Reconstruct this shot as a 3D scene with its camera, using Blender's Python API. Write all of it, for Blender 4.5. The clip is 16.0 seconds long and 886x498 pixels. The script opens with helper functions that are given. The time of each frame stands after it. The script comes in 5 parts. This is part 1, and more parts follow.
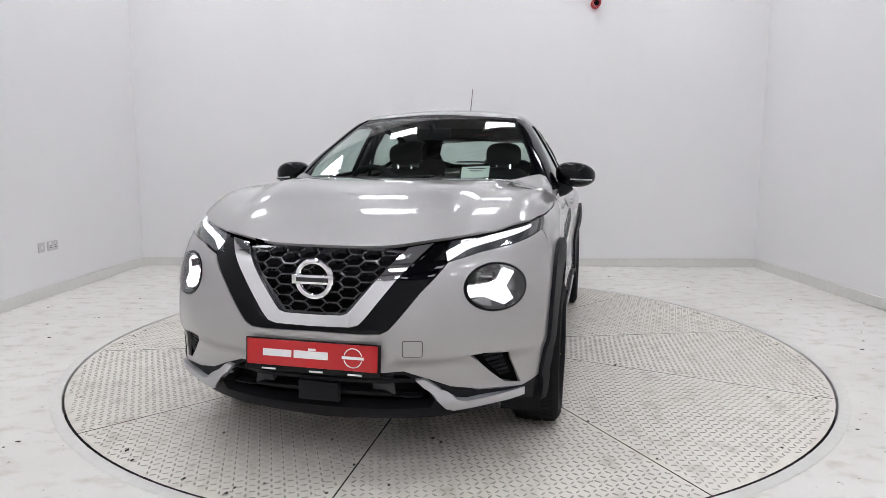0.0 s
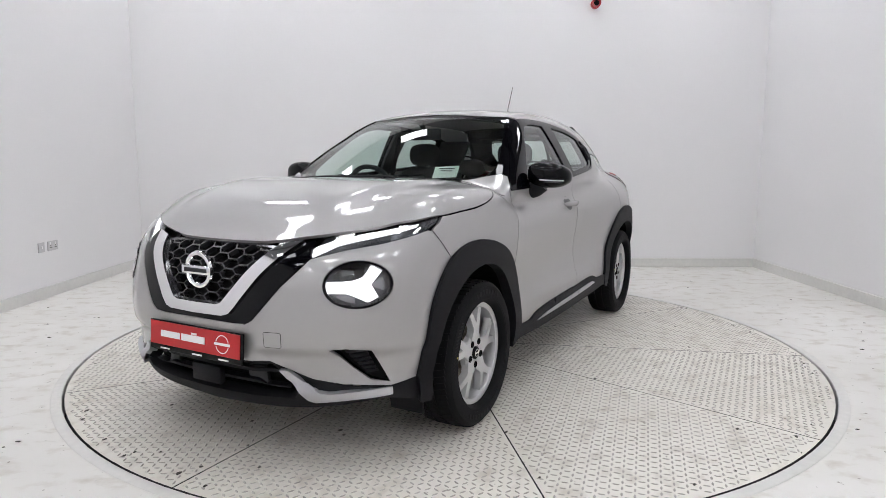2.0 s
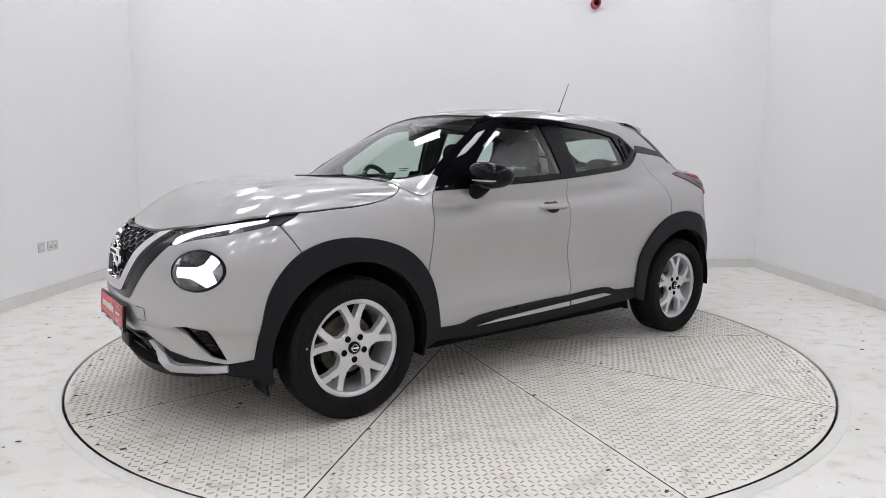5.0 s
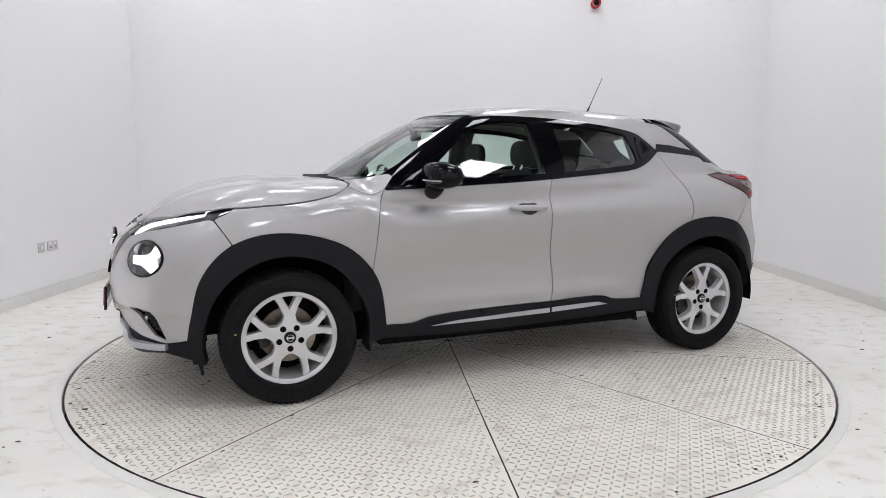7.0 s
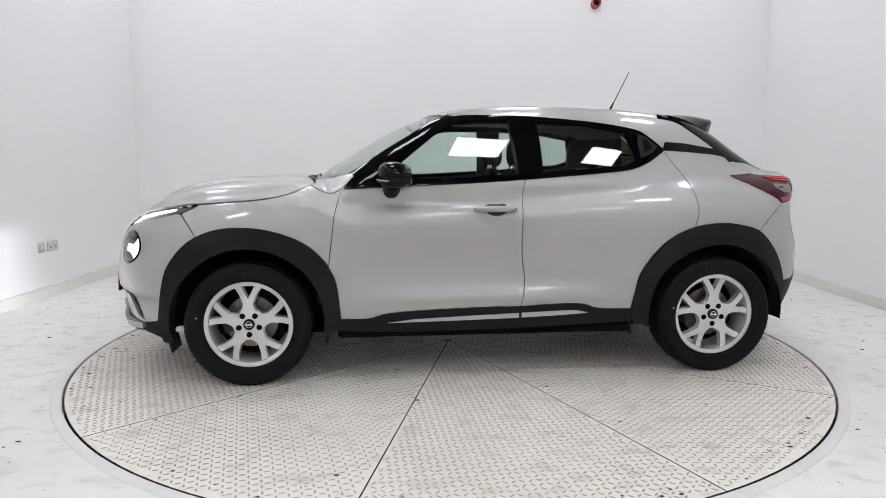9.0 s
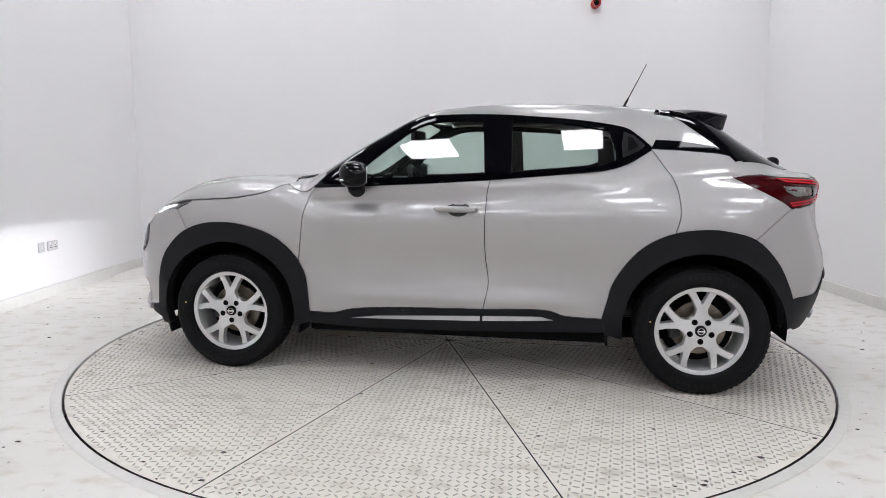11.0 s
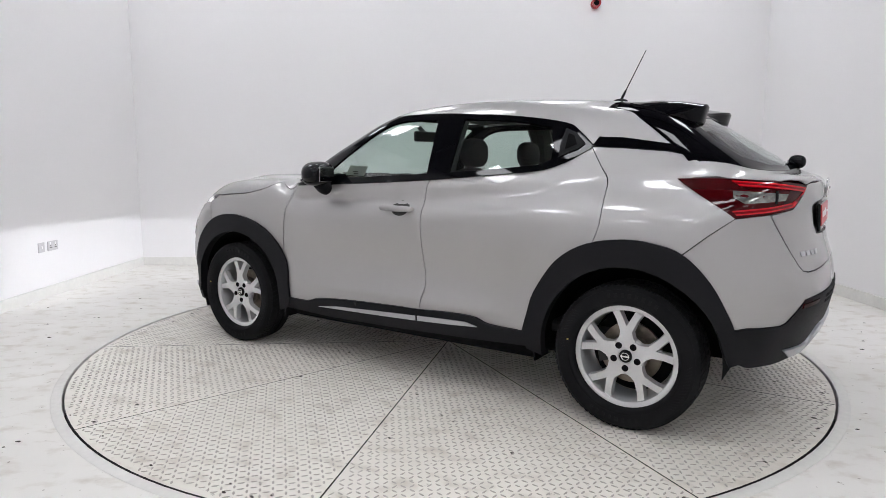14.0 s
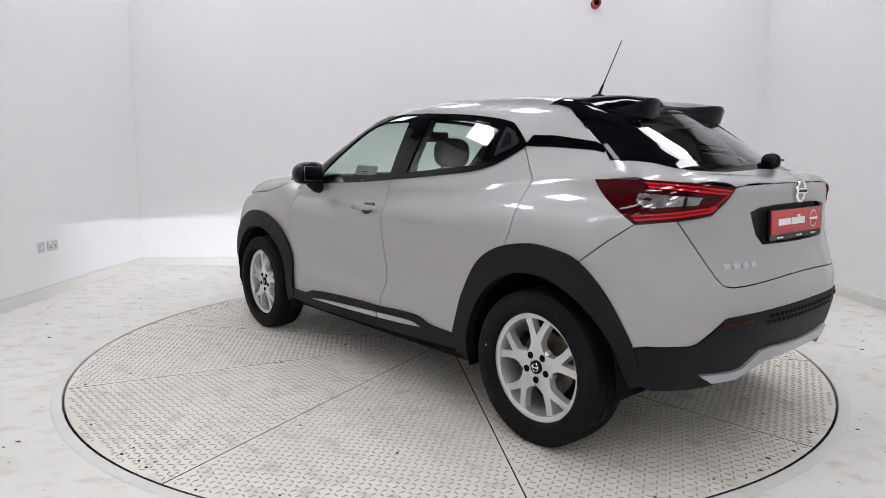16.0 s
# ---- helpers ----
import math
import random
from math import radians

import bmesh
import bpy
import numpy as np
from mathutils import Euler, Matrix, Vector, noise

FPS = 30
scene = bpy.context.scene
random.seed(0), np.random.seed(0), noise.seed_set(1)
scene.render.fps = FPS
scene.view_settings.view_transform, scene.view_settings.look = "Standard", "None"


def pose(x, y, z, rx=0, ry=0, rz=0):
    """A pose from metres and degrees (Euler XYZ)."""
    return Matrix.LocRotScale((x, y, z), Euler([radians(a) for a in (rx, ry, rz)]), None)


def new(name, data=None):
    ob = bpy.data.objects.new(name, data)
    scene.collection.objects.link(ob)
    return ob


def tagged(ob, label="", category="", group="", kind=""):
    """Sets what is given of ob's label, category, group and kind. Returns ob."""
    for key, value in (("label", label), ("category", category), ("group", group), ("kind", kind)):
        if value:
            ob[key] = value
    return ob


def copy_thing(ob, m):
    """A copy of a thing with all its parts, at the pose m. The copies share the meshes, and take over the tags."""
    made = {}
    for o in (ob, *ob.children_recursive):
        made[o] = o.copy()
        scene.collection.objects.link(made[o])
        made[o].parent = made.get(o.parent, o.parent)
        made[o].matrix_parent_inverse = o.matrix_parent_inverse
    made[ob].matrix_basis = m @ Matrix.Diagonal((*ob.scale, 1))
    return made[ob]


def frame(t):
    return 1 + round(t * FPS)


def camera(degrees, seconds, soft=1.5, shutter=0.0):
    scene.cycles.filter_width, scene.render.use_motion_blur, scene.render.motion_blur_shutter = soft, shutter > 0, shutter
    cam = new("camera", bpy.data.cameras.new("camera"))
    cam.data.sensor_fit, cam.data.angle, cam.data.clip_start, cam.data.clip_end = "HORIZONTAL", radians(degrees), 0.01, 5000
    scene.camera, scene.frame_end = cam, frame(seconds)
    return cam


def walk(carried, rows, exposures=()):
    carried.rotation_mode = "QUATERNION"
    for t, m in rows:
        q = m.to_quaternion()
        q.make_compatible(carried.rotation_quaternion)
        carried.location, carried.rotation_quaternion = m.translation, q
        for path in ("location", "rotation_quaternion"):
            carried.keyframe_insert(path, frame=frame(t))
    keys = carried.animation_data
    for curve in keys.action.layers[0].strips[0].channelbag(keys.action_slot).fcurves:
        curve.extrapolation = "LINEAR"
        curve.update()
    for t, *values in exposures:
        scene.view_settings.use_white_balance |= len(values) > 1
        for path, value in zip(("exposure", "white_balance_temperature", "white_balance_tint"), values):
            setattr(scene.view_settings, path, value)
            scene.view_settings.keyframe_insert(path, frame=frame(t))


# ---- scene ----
cam = camera(69.63, 16.0, soft=0.8)
# the camera stands still on its stand
EYE = pose(0, 0, 1.198, 90 - 7.562, 0, 0) @ pose(0, 0, 0, 0, 0, 0.164)
walk(cam, [(0, EYE), (16, EYE)], exposures=[(0, 0.05, 6420, 14), (3.5, 0.09, 6420, 14), (7, 0.14, 6420, 14), (9, 0.12, 6420, 14), (12, 0.06, 6420, 14), (16, 0.03, 6420, 14)])

HUB = (0.038, 4.256)                 # centre of the turntable
DISC_R = 2.272
CAR = Vector((-0.144, -0.05, 0.0))   # the car's middle on the turntable


# ---- world and light ----
world = bpy.data.worlds.new("world")
scene.world = world
world.use_nodes = True
world.node_tree.nodes["Background"].inputs[0].default_value = (0.6, 0.62, 0.65, 1)
world.node_tree.nodes["Background"].inputs[1].default_value = 0.05

ROOM = (-3.57, 3.70, -3.6, 7.50, 4.3)   # x0, x1, y0, y1, ceiling height
# the panel at (0.95, 6.6) is added only to even the walls' brightness
PANELS = [(x, y) for x in (-2.75, -1.0, 0.95, 2.75) for y in (-2.6, -0.3, 2.05, 4.3, 6.6)]


# ---- materials ----
def mat(name, color, rough=0.5, metal=0.0, bump=0.0, scale=40.0, vary=0.0, big=3.0, coat=0.0, emit=0.0, spec=0.5, island=0.0):
    m = bpy.data.materials.new(name)
    m.use_nodes = True
    n, l = m.node_tree.nodes, m.node_tree.links
    b = n["Principled BSDF"]
    b.inputs["Base Color"].default_value = (*color, 1)
    b.inputs["Roughness"].default_value = rough
    b.inputs["Metallic"].default_value = metal
    b.inputs["Specular IOR Level"].default_value = spec
    b.inputs["Coat Weight"].default_value = coat
    b.inputs["Coat Roughness"].default_value = 0.03
    if emit:
        b.inputs["Emission Color"].default_value = (*color, 1)
        b.inputs["Emission Strength"].default_value = emit
    tc = n.new("ShaderNodeTexCoord")
    if vary:
        fine, wide = n.new("ShaderNodeTexNoise"), n.new("ShaderNodeTexNoise")
        fine.inputs["Scale"].default_value, wide.inputs["Scale"].default_value = scale, big
        fine.inputs["Detail"].default_value = wide.inputs["Detail"].default_value = 5
        add = n.new("ShaderNodeMath")
        add.operation = "ADD"
        ramp = n.new("ShaderNodeMapRange")
        ramp.inputs[1].default_value, ramp.inputs[2].default_value = 0.6, 1.4
        ramp.inputs[3].default_value, ramp.inputs[4].default_value = 1 - vary, 1 + vary
        mix = n.new("ShaderNodeVectorMath")
        mix.operation = "SCALE"
        mix.inputs[0].default_value = color
        for t in (fine, wide):
            l.new(tc.outputs["Object"], t.inputs["Vector"])
        l.new(fine.outputs["Fac"], add.inputs[0])
        l.new(wide.outputs["Fac"], add.inputs[1])
        l.new(add.outputs[0], ramp.inputs[0])
        l.new(ramp.outputs[0], mix.inputs["Scale"])
        l.new(mix.outputs[0], b.inputs["Base Color"])
    if bump:
        t, k = n.new("ShaderNodeTexNoise"), n.new("ShaderNodeBump")
        t.inputs["Scale"].default_value = scale
        t.inputs["Detail"].default_value = 6
        k.inputs["Strength"].default_value = bump
        k.inputs["Distance"].default_value = 0.004
        l.new(tc.outputs["Object"], t.inputs["Vector"])
        l.new(t.outputs["Fac"], k.inputs["Height"])
        l.new(k.outputs[0], b.inputs["Normal"])
    return m


def glass(name, tint, gloss=1.0):
    m = bpy.data.materials.new(name)
    m.use_nodes = True
    n, l = m.node_tree.nodes, m.node_tree.links
    n.remove(n["Principled BSDF"])
    tr, gl, fr, mx = (n.new("ShaderNode" + k) for k in ("BsdfTransparent", "BsdfGlossy", "LayerWeight", "MixShader"))
    tr.inputs[0].default_value = (*tint, 1)
    gl.inputs[0].default_value = (gloss, gloss, gloss, 1)
    gl.inputs["Roughness"].default_value = 0.01
    # Schlick's gloss of a thin pane, alike from both sides
    p5, sc = n.new("ShaderNodeMath"), n.new("ShaderNodeMath")
    p5.operation, sc.operation = "POWER", "MULTIPLY_ADD"
    p5.inputs[1].default_value = 5.0
    fr.inputs["Blend"].default_value = 0.5
    l.new(fr.outputs["Facing"], p5.inputs[0])
    l.new(p5.outputs[0], sc.inputs[0])
    sc.inputs[1].default_value, sc.inputs[2].default_value = 0.92, 0.08
    l.new(sc.outputs[0], mx.inputs[0])
    l.new(tr.outputs[0], mx.inputs[1])
    l.new(gl.outputs[0], mx.inputs[2])
    l.new(mx.outputs[0], n["Material Output"].inputs[0])
    return m


M_WALL = mat("wall_paint", (0.80, 0.79, 0.795), 0.6, bump=0.05, scale=60, vary=0.015, big=0.7)
M_BASE = mat("skirting_paint", (0.69, 0.68, 0.655), 0.45, vary=0.06, scale=30)
M_CEIL = mat("ceiling_paint", (0.16, 0.16, 0.165), 0.8, vary=0.04)
M_PANEL = mat("panel_light", (0.955, 0.985, 1.0), 0.5, emit=14.6)
M_METALW = mat("white_metal", (0.75, 0.75, 0.75), 0.4)
M_GAP = mat("dark_gap", (0.012, 0.011, 0.010), 0.9)
M_PAINT = mat("silver_paint", (0.415, 0.405, 0.40), 0.46, metal=0.72, coat=1.0, vary=0.05, scale=900, big=500)
M_BLACK = mat("gloss_black", (0.002, 0.002, 0.003), 0.03, spec=0.20)
M_PLASTIC = mat("black_plastic", (0.0065, 0.0065, 0.0085), 0.55, spec=0.2, bump=0.12, scale=500, vary=0.1)
M_DARK = mat("inner_dark", (0.004, 0.004, 0.0045), 0.9, spec=0.1)
M_CHROME = mat("chrome", (0.82, 0.82, 0.83), 0.07, metal=1.0)
M_SATIN = mat("satin_silver", (0.50, 0.50, 0.52), 0.38, metal=0.7, vary=0.04, scale=300)
M_ALLOY = mat("alloy_silver", (0.64, 0.64, 0.645), 0.30, metal=0.55, coat=0.5, vary=0.04, scale=120)
M_TYRE = mat("tyre_rubber", (0.0065, 0.0065, 0.0075), 0.7, spec=0.15, bump=0.2, scale=240, vary=0.25, big=20)
M_STEEL = mat("disc_steel", (0.22, 0.19, 0.155), 0.4, metal=0.8, vary=0.35, scale=40, big=8)
M_SEAT = mat("seat_cloth", (0.010, 0.010, 0.012), 0.9, bump=0.3, scale=700, vary=0.2)
M_TRIM = mat("grey_trim", (0.03, 0.03, 0.032), 0.7, vary=0.1)
M_GLASS = glass("tinted_glass", (0.80, 0.90, 0.855))
M_GLASSD = glass("dark_tinted_glass", (0.74, 0.835, 0.79))
M_LENS = glass("clear_lens", (0.93, 0.94, 0.95))
M_RED = mat("red_lens", (0.040, 0.001, 0.002), 0.08, spec=0.25)
M_REDMID = mat("deep_red_lens", (0.16, 0.002, 0.005), 0.10, spec=0.3)
M_REDLIT = mat("red_lamp_bar", (0.34, 0.003, 0.008), 0.12, emit=0.42)
M_REFL = mat("lamp_reflector", (0.30, 0.30, 0.31), 0.22, metal=1.0)
M_LED = mat("white_led", (1.0, 1.0, 1.0), 0.3, emit=1.05)
M_PLATE = mat("red_plate", (0.50, 0.012, 0.016), 0.3, vary=0.04, scale=60)
M_WHITE = mat("white_print", (0.85, 0.85, 0.85), 0.4)
M_PAPER = mat("paper", (0.75, 0.78, 0.74), 0.7, vary=0.03)
M_REDPL = mat("red_plastic", (0.42, 0.012, 0.014), 0.35, coat=0.3)
M_SOCKET = mat("socket_white", (0.55, 0.54, 0.55), 0.35)


# ---- mesh helpers ----
def link(name, verts, faces, material, parent=None, label="", smooth=False, normals=None):
    me = bpy.data.meshes.new(name)
    me.from_pydata([tuple(v) for v in verts], [], [tuple(f) for f in faces])
    me.materials.append(material)
    if smooth:
        me.polygons.foreach_set("use_smooth", [True] * len(me.polygons))
    me.update()
    if normals is not None:
        me.normals_split_custom_set_from_vertices([tuple(v) for v in normals])
    ob = new(name, me)
    if parent is not None:
        ob.parent = parent
        if parent.get("carries"):
            ob.location = CAR
    if label:
        ob["label"] = label
    return ob


def part(name, bm, material, parent, label="", smooth=False):
    bmesh.ops.recalc_face_normals(bm, faces=bm.faces)
    me = bpy.data.meshes.new(name)
    bm.to_mesh(me)
    bm.free()
    me.materials.append(material)
    if smooth:
        me.polygons.foreach_set("use_smooth", [True] * len(me.polygons))
        me.set_sharp_from_angle(angle=radians(38))
    ob = new(name, me)
    if parent is not None:
        ob.parent = parent
        if parent.get("carries"):
            ob.location = CAR
    if label:
        ob["label"] = label
    return ob


def box(sx, sy, sz, at=(0, 0, 0), bevel=0.0, seg=2, turn=None, bm=None):
    made = bm or bmesh.new()
    r = bmesh.ops.create_cube(made, size=1, matrix=Matrix.Translation(at) @ (turn or Matrix()) @ Matrix.Diagonal((sx, sy, sz, 1)))
    if bevel:
        es = {e for v in r["verts"] for e in v.link_edges}
        bmesh.ops.bevel(made, geom=list(es), offset=bevel, segments=seg, profile=0.5, affect="EDGES")
    return made


def tube(path, radius, sides=10, bm=None, caps=True):
    made = bm or bmesh.new()
    rings = []
    pts = [Vector(p) for p in path]
    rad = radius if isinstance(radius, (list, tuple)) else [radius] * len(pts)
    for i, p in enumerate(pts):
        d = (pts[min(i + 1, len(pts) - 1)] - pts[max(i - 1, 0)]).normalized()
        a = d.orthogonal().normalized() if i == 0 else (a - d * a.dot(d)).normalized()
        b = d.cross(a)
        rings.append([made.verts.new(p + rad[i] * (math.cos(k * math.tau / sides) * a + math.sin(k * math.tau / sides) * b)) for k in range(sides)])
    for r, s in zip(rings, rings[1:]):
        for k in range(sides):
            made.faces.new((r[k], r[(k + 1) % sides], s[(k + 1) % sides], s[k]))
    if caps:
        made.faces.new(rings[0])
        made.faces.new(rings[-1])
    return made


def lathe(profile, sides=64, axis="y", bm=None, close=False):
    """Turns a profile of (along, radius) about the y axis."""
    made = bm or bmesh.new()
    rings = [[made.verts.new((r * math.cos(k * math.tau / sides), a, r * math.sin(k * math.tau / sides))) for k in range(sides)] for a, r in profile]
    if close:
        rings.append(rings[0])
    for r, s in zip(rings, rings[1:]):
        for k in range(sides):
            made.faces.new((r[k], r[(k + 1) % sides], s[(k + 1) % sides], s[k]))
    return made


def prism(points, depth, bm=None, place=None):
    """A plane outline (x, z) given a depth along y, towards -y."""
    made = bm or bmesh.new()
    m = place or Matrix()
    a = [made.verts.new(m @ Vector((x, 0, z))) for x, z in points]
    b = [made.verts.new(m @ Vector((x, depth, z))) for x, z in points]
    made.faces.new(a)
    made.faces.new(b[::-1])
    for i in range(len(a)):
        j = (i + 1) % len(a)
        made.faces.new((a[i], b[i], b[j], a[j]))
    return made


# ---- the room ----
def slab(name, size, at, material, label, bevel=0.0):
    return tagged(part(name, box(*size, at=at, bevel=bevel), material, None), label, "", "", "structure")


def floor_material(name="painted_concrete", light=(0.80, 0.78, 0.745), dull=(0.71, 0.69, 0.645), worn=0.65):
    m = mat(name, light, 0.38)
    n, l = m.node_tree.nodes, m.node_tree.links
    b = n["Principled BSDF"]
    tc = n.new("ShaderNodeTexCoord")
    mp = n.new("ShaderNodeMapping")
    mp.inputs["Scale"].default_value = (0.8, 1.1, 1)
    l.new(tc.outputs["Object"], mp.inputs[0])
    scuff, wide, chips, scratch = (n.new("ShaderNodeTexNoise") for _ in range(4))
    for t, s, d in ((scuff, 9, 8), (wide, 0.8, 3), (chips, 26, 9), (scratch, 4, 8)):
        t.inputs["Scale"].default_value, t.inputs["Detail"].default_value = s, d
    l.new(tc.outputs["Object"], wide.inputs[0])
    l.new(tc.outputs["Object"], chips.inputs[0])
    l.new(mp.outputs[0], scuff.inputs[0])
    st = n.new("ShaderNodeMapping")
    st.inputs["Rotation"].default_value = (0, 0, 0.9)
    st.inputs["Scale"].default_value = (2.0, 4.5, 1)
    l.new(tc.outputs["Object"], st.inputs[0])
    l.new(st.outputs[0], scratch.inputs[0])

    def ramp(src, lo, hi, a, c):
        r = n.new("ShaderNodeMapRange")
        for i, v in enumerate((lo, hi, a, c)):
            r.inputs[i + 1].default_value = v
        l.new(src.outputs[0], r.inputs[0])
        return r

    def mixcol(fac, a, c):
        x = n.new("ShaderNodeMix")
        x.data_type = "RGBA"
        l.new(fac.outputs[0], x.inputs[0])
        for sock, v in ((x.inputs[6], a), (x.inputs[7], c)):
            if hasattr(v, "outputs"):
                l.new(v.outputs[2], sock)
            else:
                sock.default_value = (*v, 1)
        return x
    base = mixcol(ramp(wide, 0.35, 0.65, 0, 1), light, dull)
    worn = mixcol(ramp(scuff, 0.53, 0.72, 0, worn), base, (0.55, 0.50, 0.43))
    scr = mixcol(ramp(scratch, 0.64, 0.72, 0, 0.4), worn, (0.50, 0.46, 0.40))
    chip = mixcol(ramp(chips, 0.668, 0.71, 0, 0.8), scr, (0.22, 0.19, 0.15))
    l.new(chip.outputs[2], b.inputs["Base Color"])
    rr = ramp(scuff, 0.3, 0.7, 0.28, 0.55)
    l.new(rr.outputs[0], b.inputs["Roughness"])
    k = n.new("ShaderNodeBump")
    k.inputs["Strength"].default_value, k.inputs["Distance"].default_value = 0.15, 0.003
    l.new(scuff.outputs[0], k.inputs["Height"])
    l.new(k.outputs[0], b.inputs["Normal"])
    return m


M_BEAM = mat("beam_paint", (0.05, 0.05, 0.055), 0.6, vary=0.1)


def build_room():
    x0, x1, y0, y1, h = ROOM
    t = 0.2
    # floor with a round pit for the turntable
    pit = DISC_R + 0.012
    ring, outer, n = [], [], 128
    for k in range(n):
        a = k * math.tau / n
        c, s = math.cos(a), math.sin(a)
        ring.append((HUB[0] + pit * c, HUB[1] + pit * s))
        f = min((x1 + t - HUB[0]) / c if c > 0 else (x0 - t - HUB[0]) / c if c < 0 else 99,
                (y1 + t - HUB[1]) / s if s > 0 else (y0 - t - HUB[1]) / s if s < 0 else 99)
        outer.append((HUB[0] + f * c, HUB[1] + f * s))
    corners = [(x0 - t, y0 - t), (x1 + t, y0 - t), (x1 + t, y1 + t), (x0 - t, y1 + t)]
    verts = [(*p, 0) for p in ring] + [(*p, 0) for p in outer] + [(*p, -0.12) for p in ring] + [(*p, 0) for p in corners]
    faces = []
    for k in range(n):
        j = (k + 1) % n
        faces.append((k, n + k, n + j, j))
        faces.append((k, j, 2 * n + j, 2 * n + k))
    # the corner triangles
    for ci, (cx, cy) in enumerate(corners):
        ca = math.atan2(cy - HUB[1], cx - HUB[0]) % math.tau
        k = int(ca / math.tau * n)
        faces.append((n + k, 3 * n + ci, n + (k + 1) % n))
    fl = link("floor", verts, faces, floor_material())
    tagged(fl, "worn white painted concrete floor with scuffs and chips", "floor", "", "structure")
    slab("pit_base", (2 * pit + 0.2, 2 * pit + 0.2, 0.1), (*HUB, -0.17), M_GAP, "dark pit under the turntable")
    slab("wall_north", (x1 - x0, t, h), ((x0 + x1) / 2, y1 + t / 2, h / 2), M_WALL, "plain white painted studio wall")
    slab("wall_south", (x1 - x0, t, h), ((x0 + x1) / 2, y0 - t / 2, h / 2), M_WALL, "plain white painted studio wall")
    slab("wall_west", (t, y1 - y0 + 2 * t, h), (x0 - t / 2, (y0 + y1) / 2, h / 2), M_WALL, "plain white painted studio wall")
    slab("wall_east", (t, y1 - y0 + 2 * t, h), (x1 + t / 2, (y0 + y1) / 2, h / 2), M_WALL, "plain white painted studio wall")
    slab("ceiling", (x1 - x0 + 2 * t, y1 - y0 + 2 * t, 0.15), ((x0 + x1) / 2, (y0 + y1) / 2, h + 0.075), M_CEIL, "grey painted ceiling")
    for k in range(4):
        slab("ceiling_beam", (x1 - x0, 0.16, 0.26), ((x0 + x1) / 2, -1.45 + 2.32 * k, h - 0.13), M_BEAM, "dark painted steel ceiling beam", 0.01)
    d, bh = 0.022, 0.10
    for nm, size, at in (("baseboard", (x1 - x0, d, bh), ((x0 + x1) / 2, y1 - d / 2, bh / 2)),
                         ("baseboard", (x1 - x0, d, bh), ((x0 + x1) / 2, y0 + d / 2, bh / 2)),
                         ("baseboard", (d, y1 - y0 - 2 * d, bh), (x0 + d / 2, (y0 + y1) / 2, bh / 2)),
                         ("baseboard", (d, y1 - y0 - 2 * d, bh), (x1 - d / 2, (y0 + y1) / 2, bh / 2))):
        slab(nm, size, at, M_BASE, "white painted skirting board", 0.004)
    # pale ring cast into the floor round the turntable
    bm = bmesh.new()
    prof = [(pit + 0.001, -0.02), (pit + 0.001, 0.002), (pit + 0.004, 0.0045), (pit + 0.046, 0.0045), (pit + 0.052, 0.001), (pit + 0.052, -0.02)]
    rows = [[bm.verts.new((HUB[0] + r * math.cos(k * math.tau / n), HUB[1] + r * math.sin(k * math.tau / n), z)) for k in range(n)] for r, z in prof]
    for a, c in zip(rows, rows[1:]):
        for k in range(n):
            bm.faces.new((a[k], a[(k + 1) % n], c[(k + 1) % n], c[k]))
    tagged(part("floor_ring", bm, mat("ring_paint", (0.70, 0.685, 0.65), 0.45, vary=0.08, scale=25, bump=0.1), None, smooth=True),
           "pale painted metal rim round the turntable", "", "", "structure")


def ceiling_light(x, y):
    h = ROOM[4]
    e = tagged(new("ceiling_light"), "white square panel light, switched on", "ceiling light", "panel lights on the ceiling")
    e.location = (x, y, h)
    bm = bmesh.new()
    for sx, sy, at in ((0.62, 0.02, (0, 0.30, -0.02)), (0.62, 0.02, (0, -0.30, -0.02)), (0.02, 0.58, (0.30, 0, -0.02)), (0.02, 0.58, (-0.30, 0, -0.02))):
        box(sx, sy, 0.04, at, bm=bm)
    part("frame", bm, M_METALW, e)
    part("diffuser", box(0.578, 0.578, 0.012, (0, 0, -0.03)), M_PANEL, e, "glowing white diffuser")
    return e


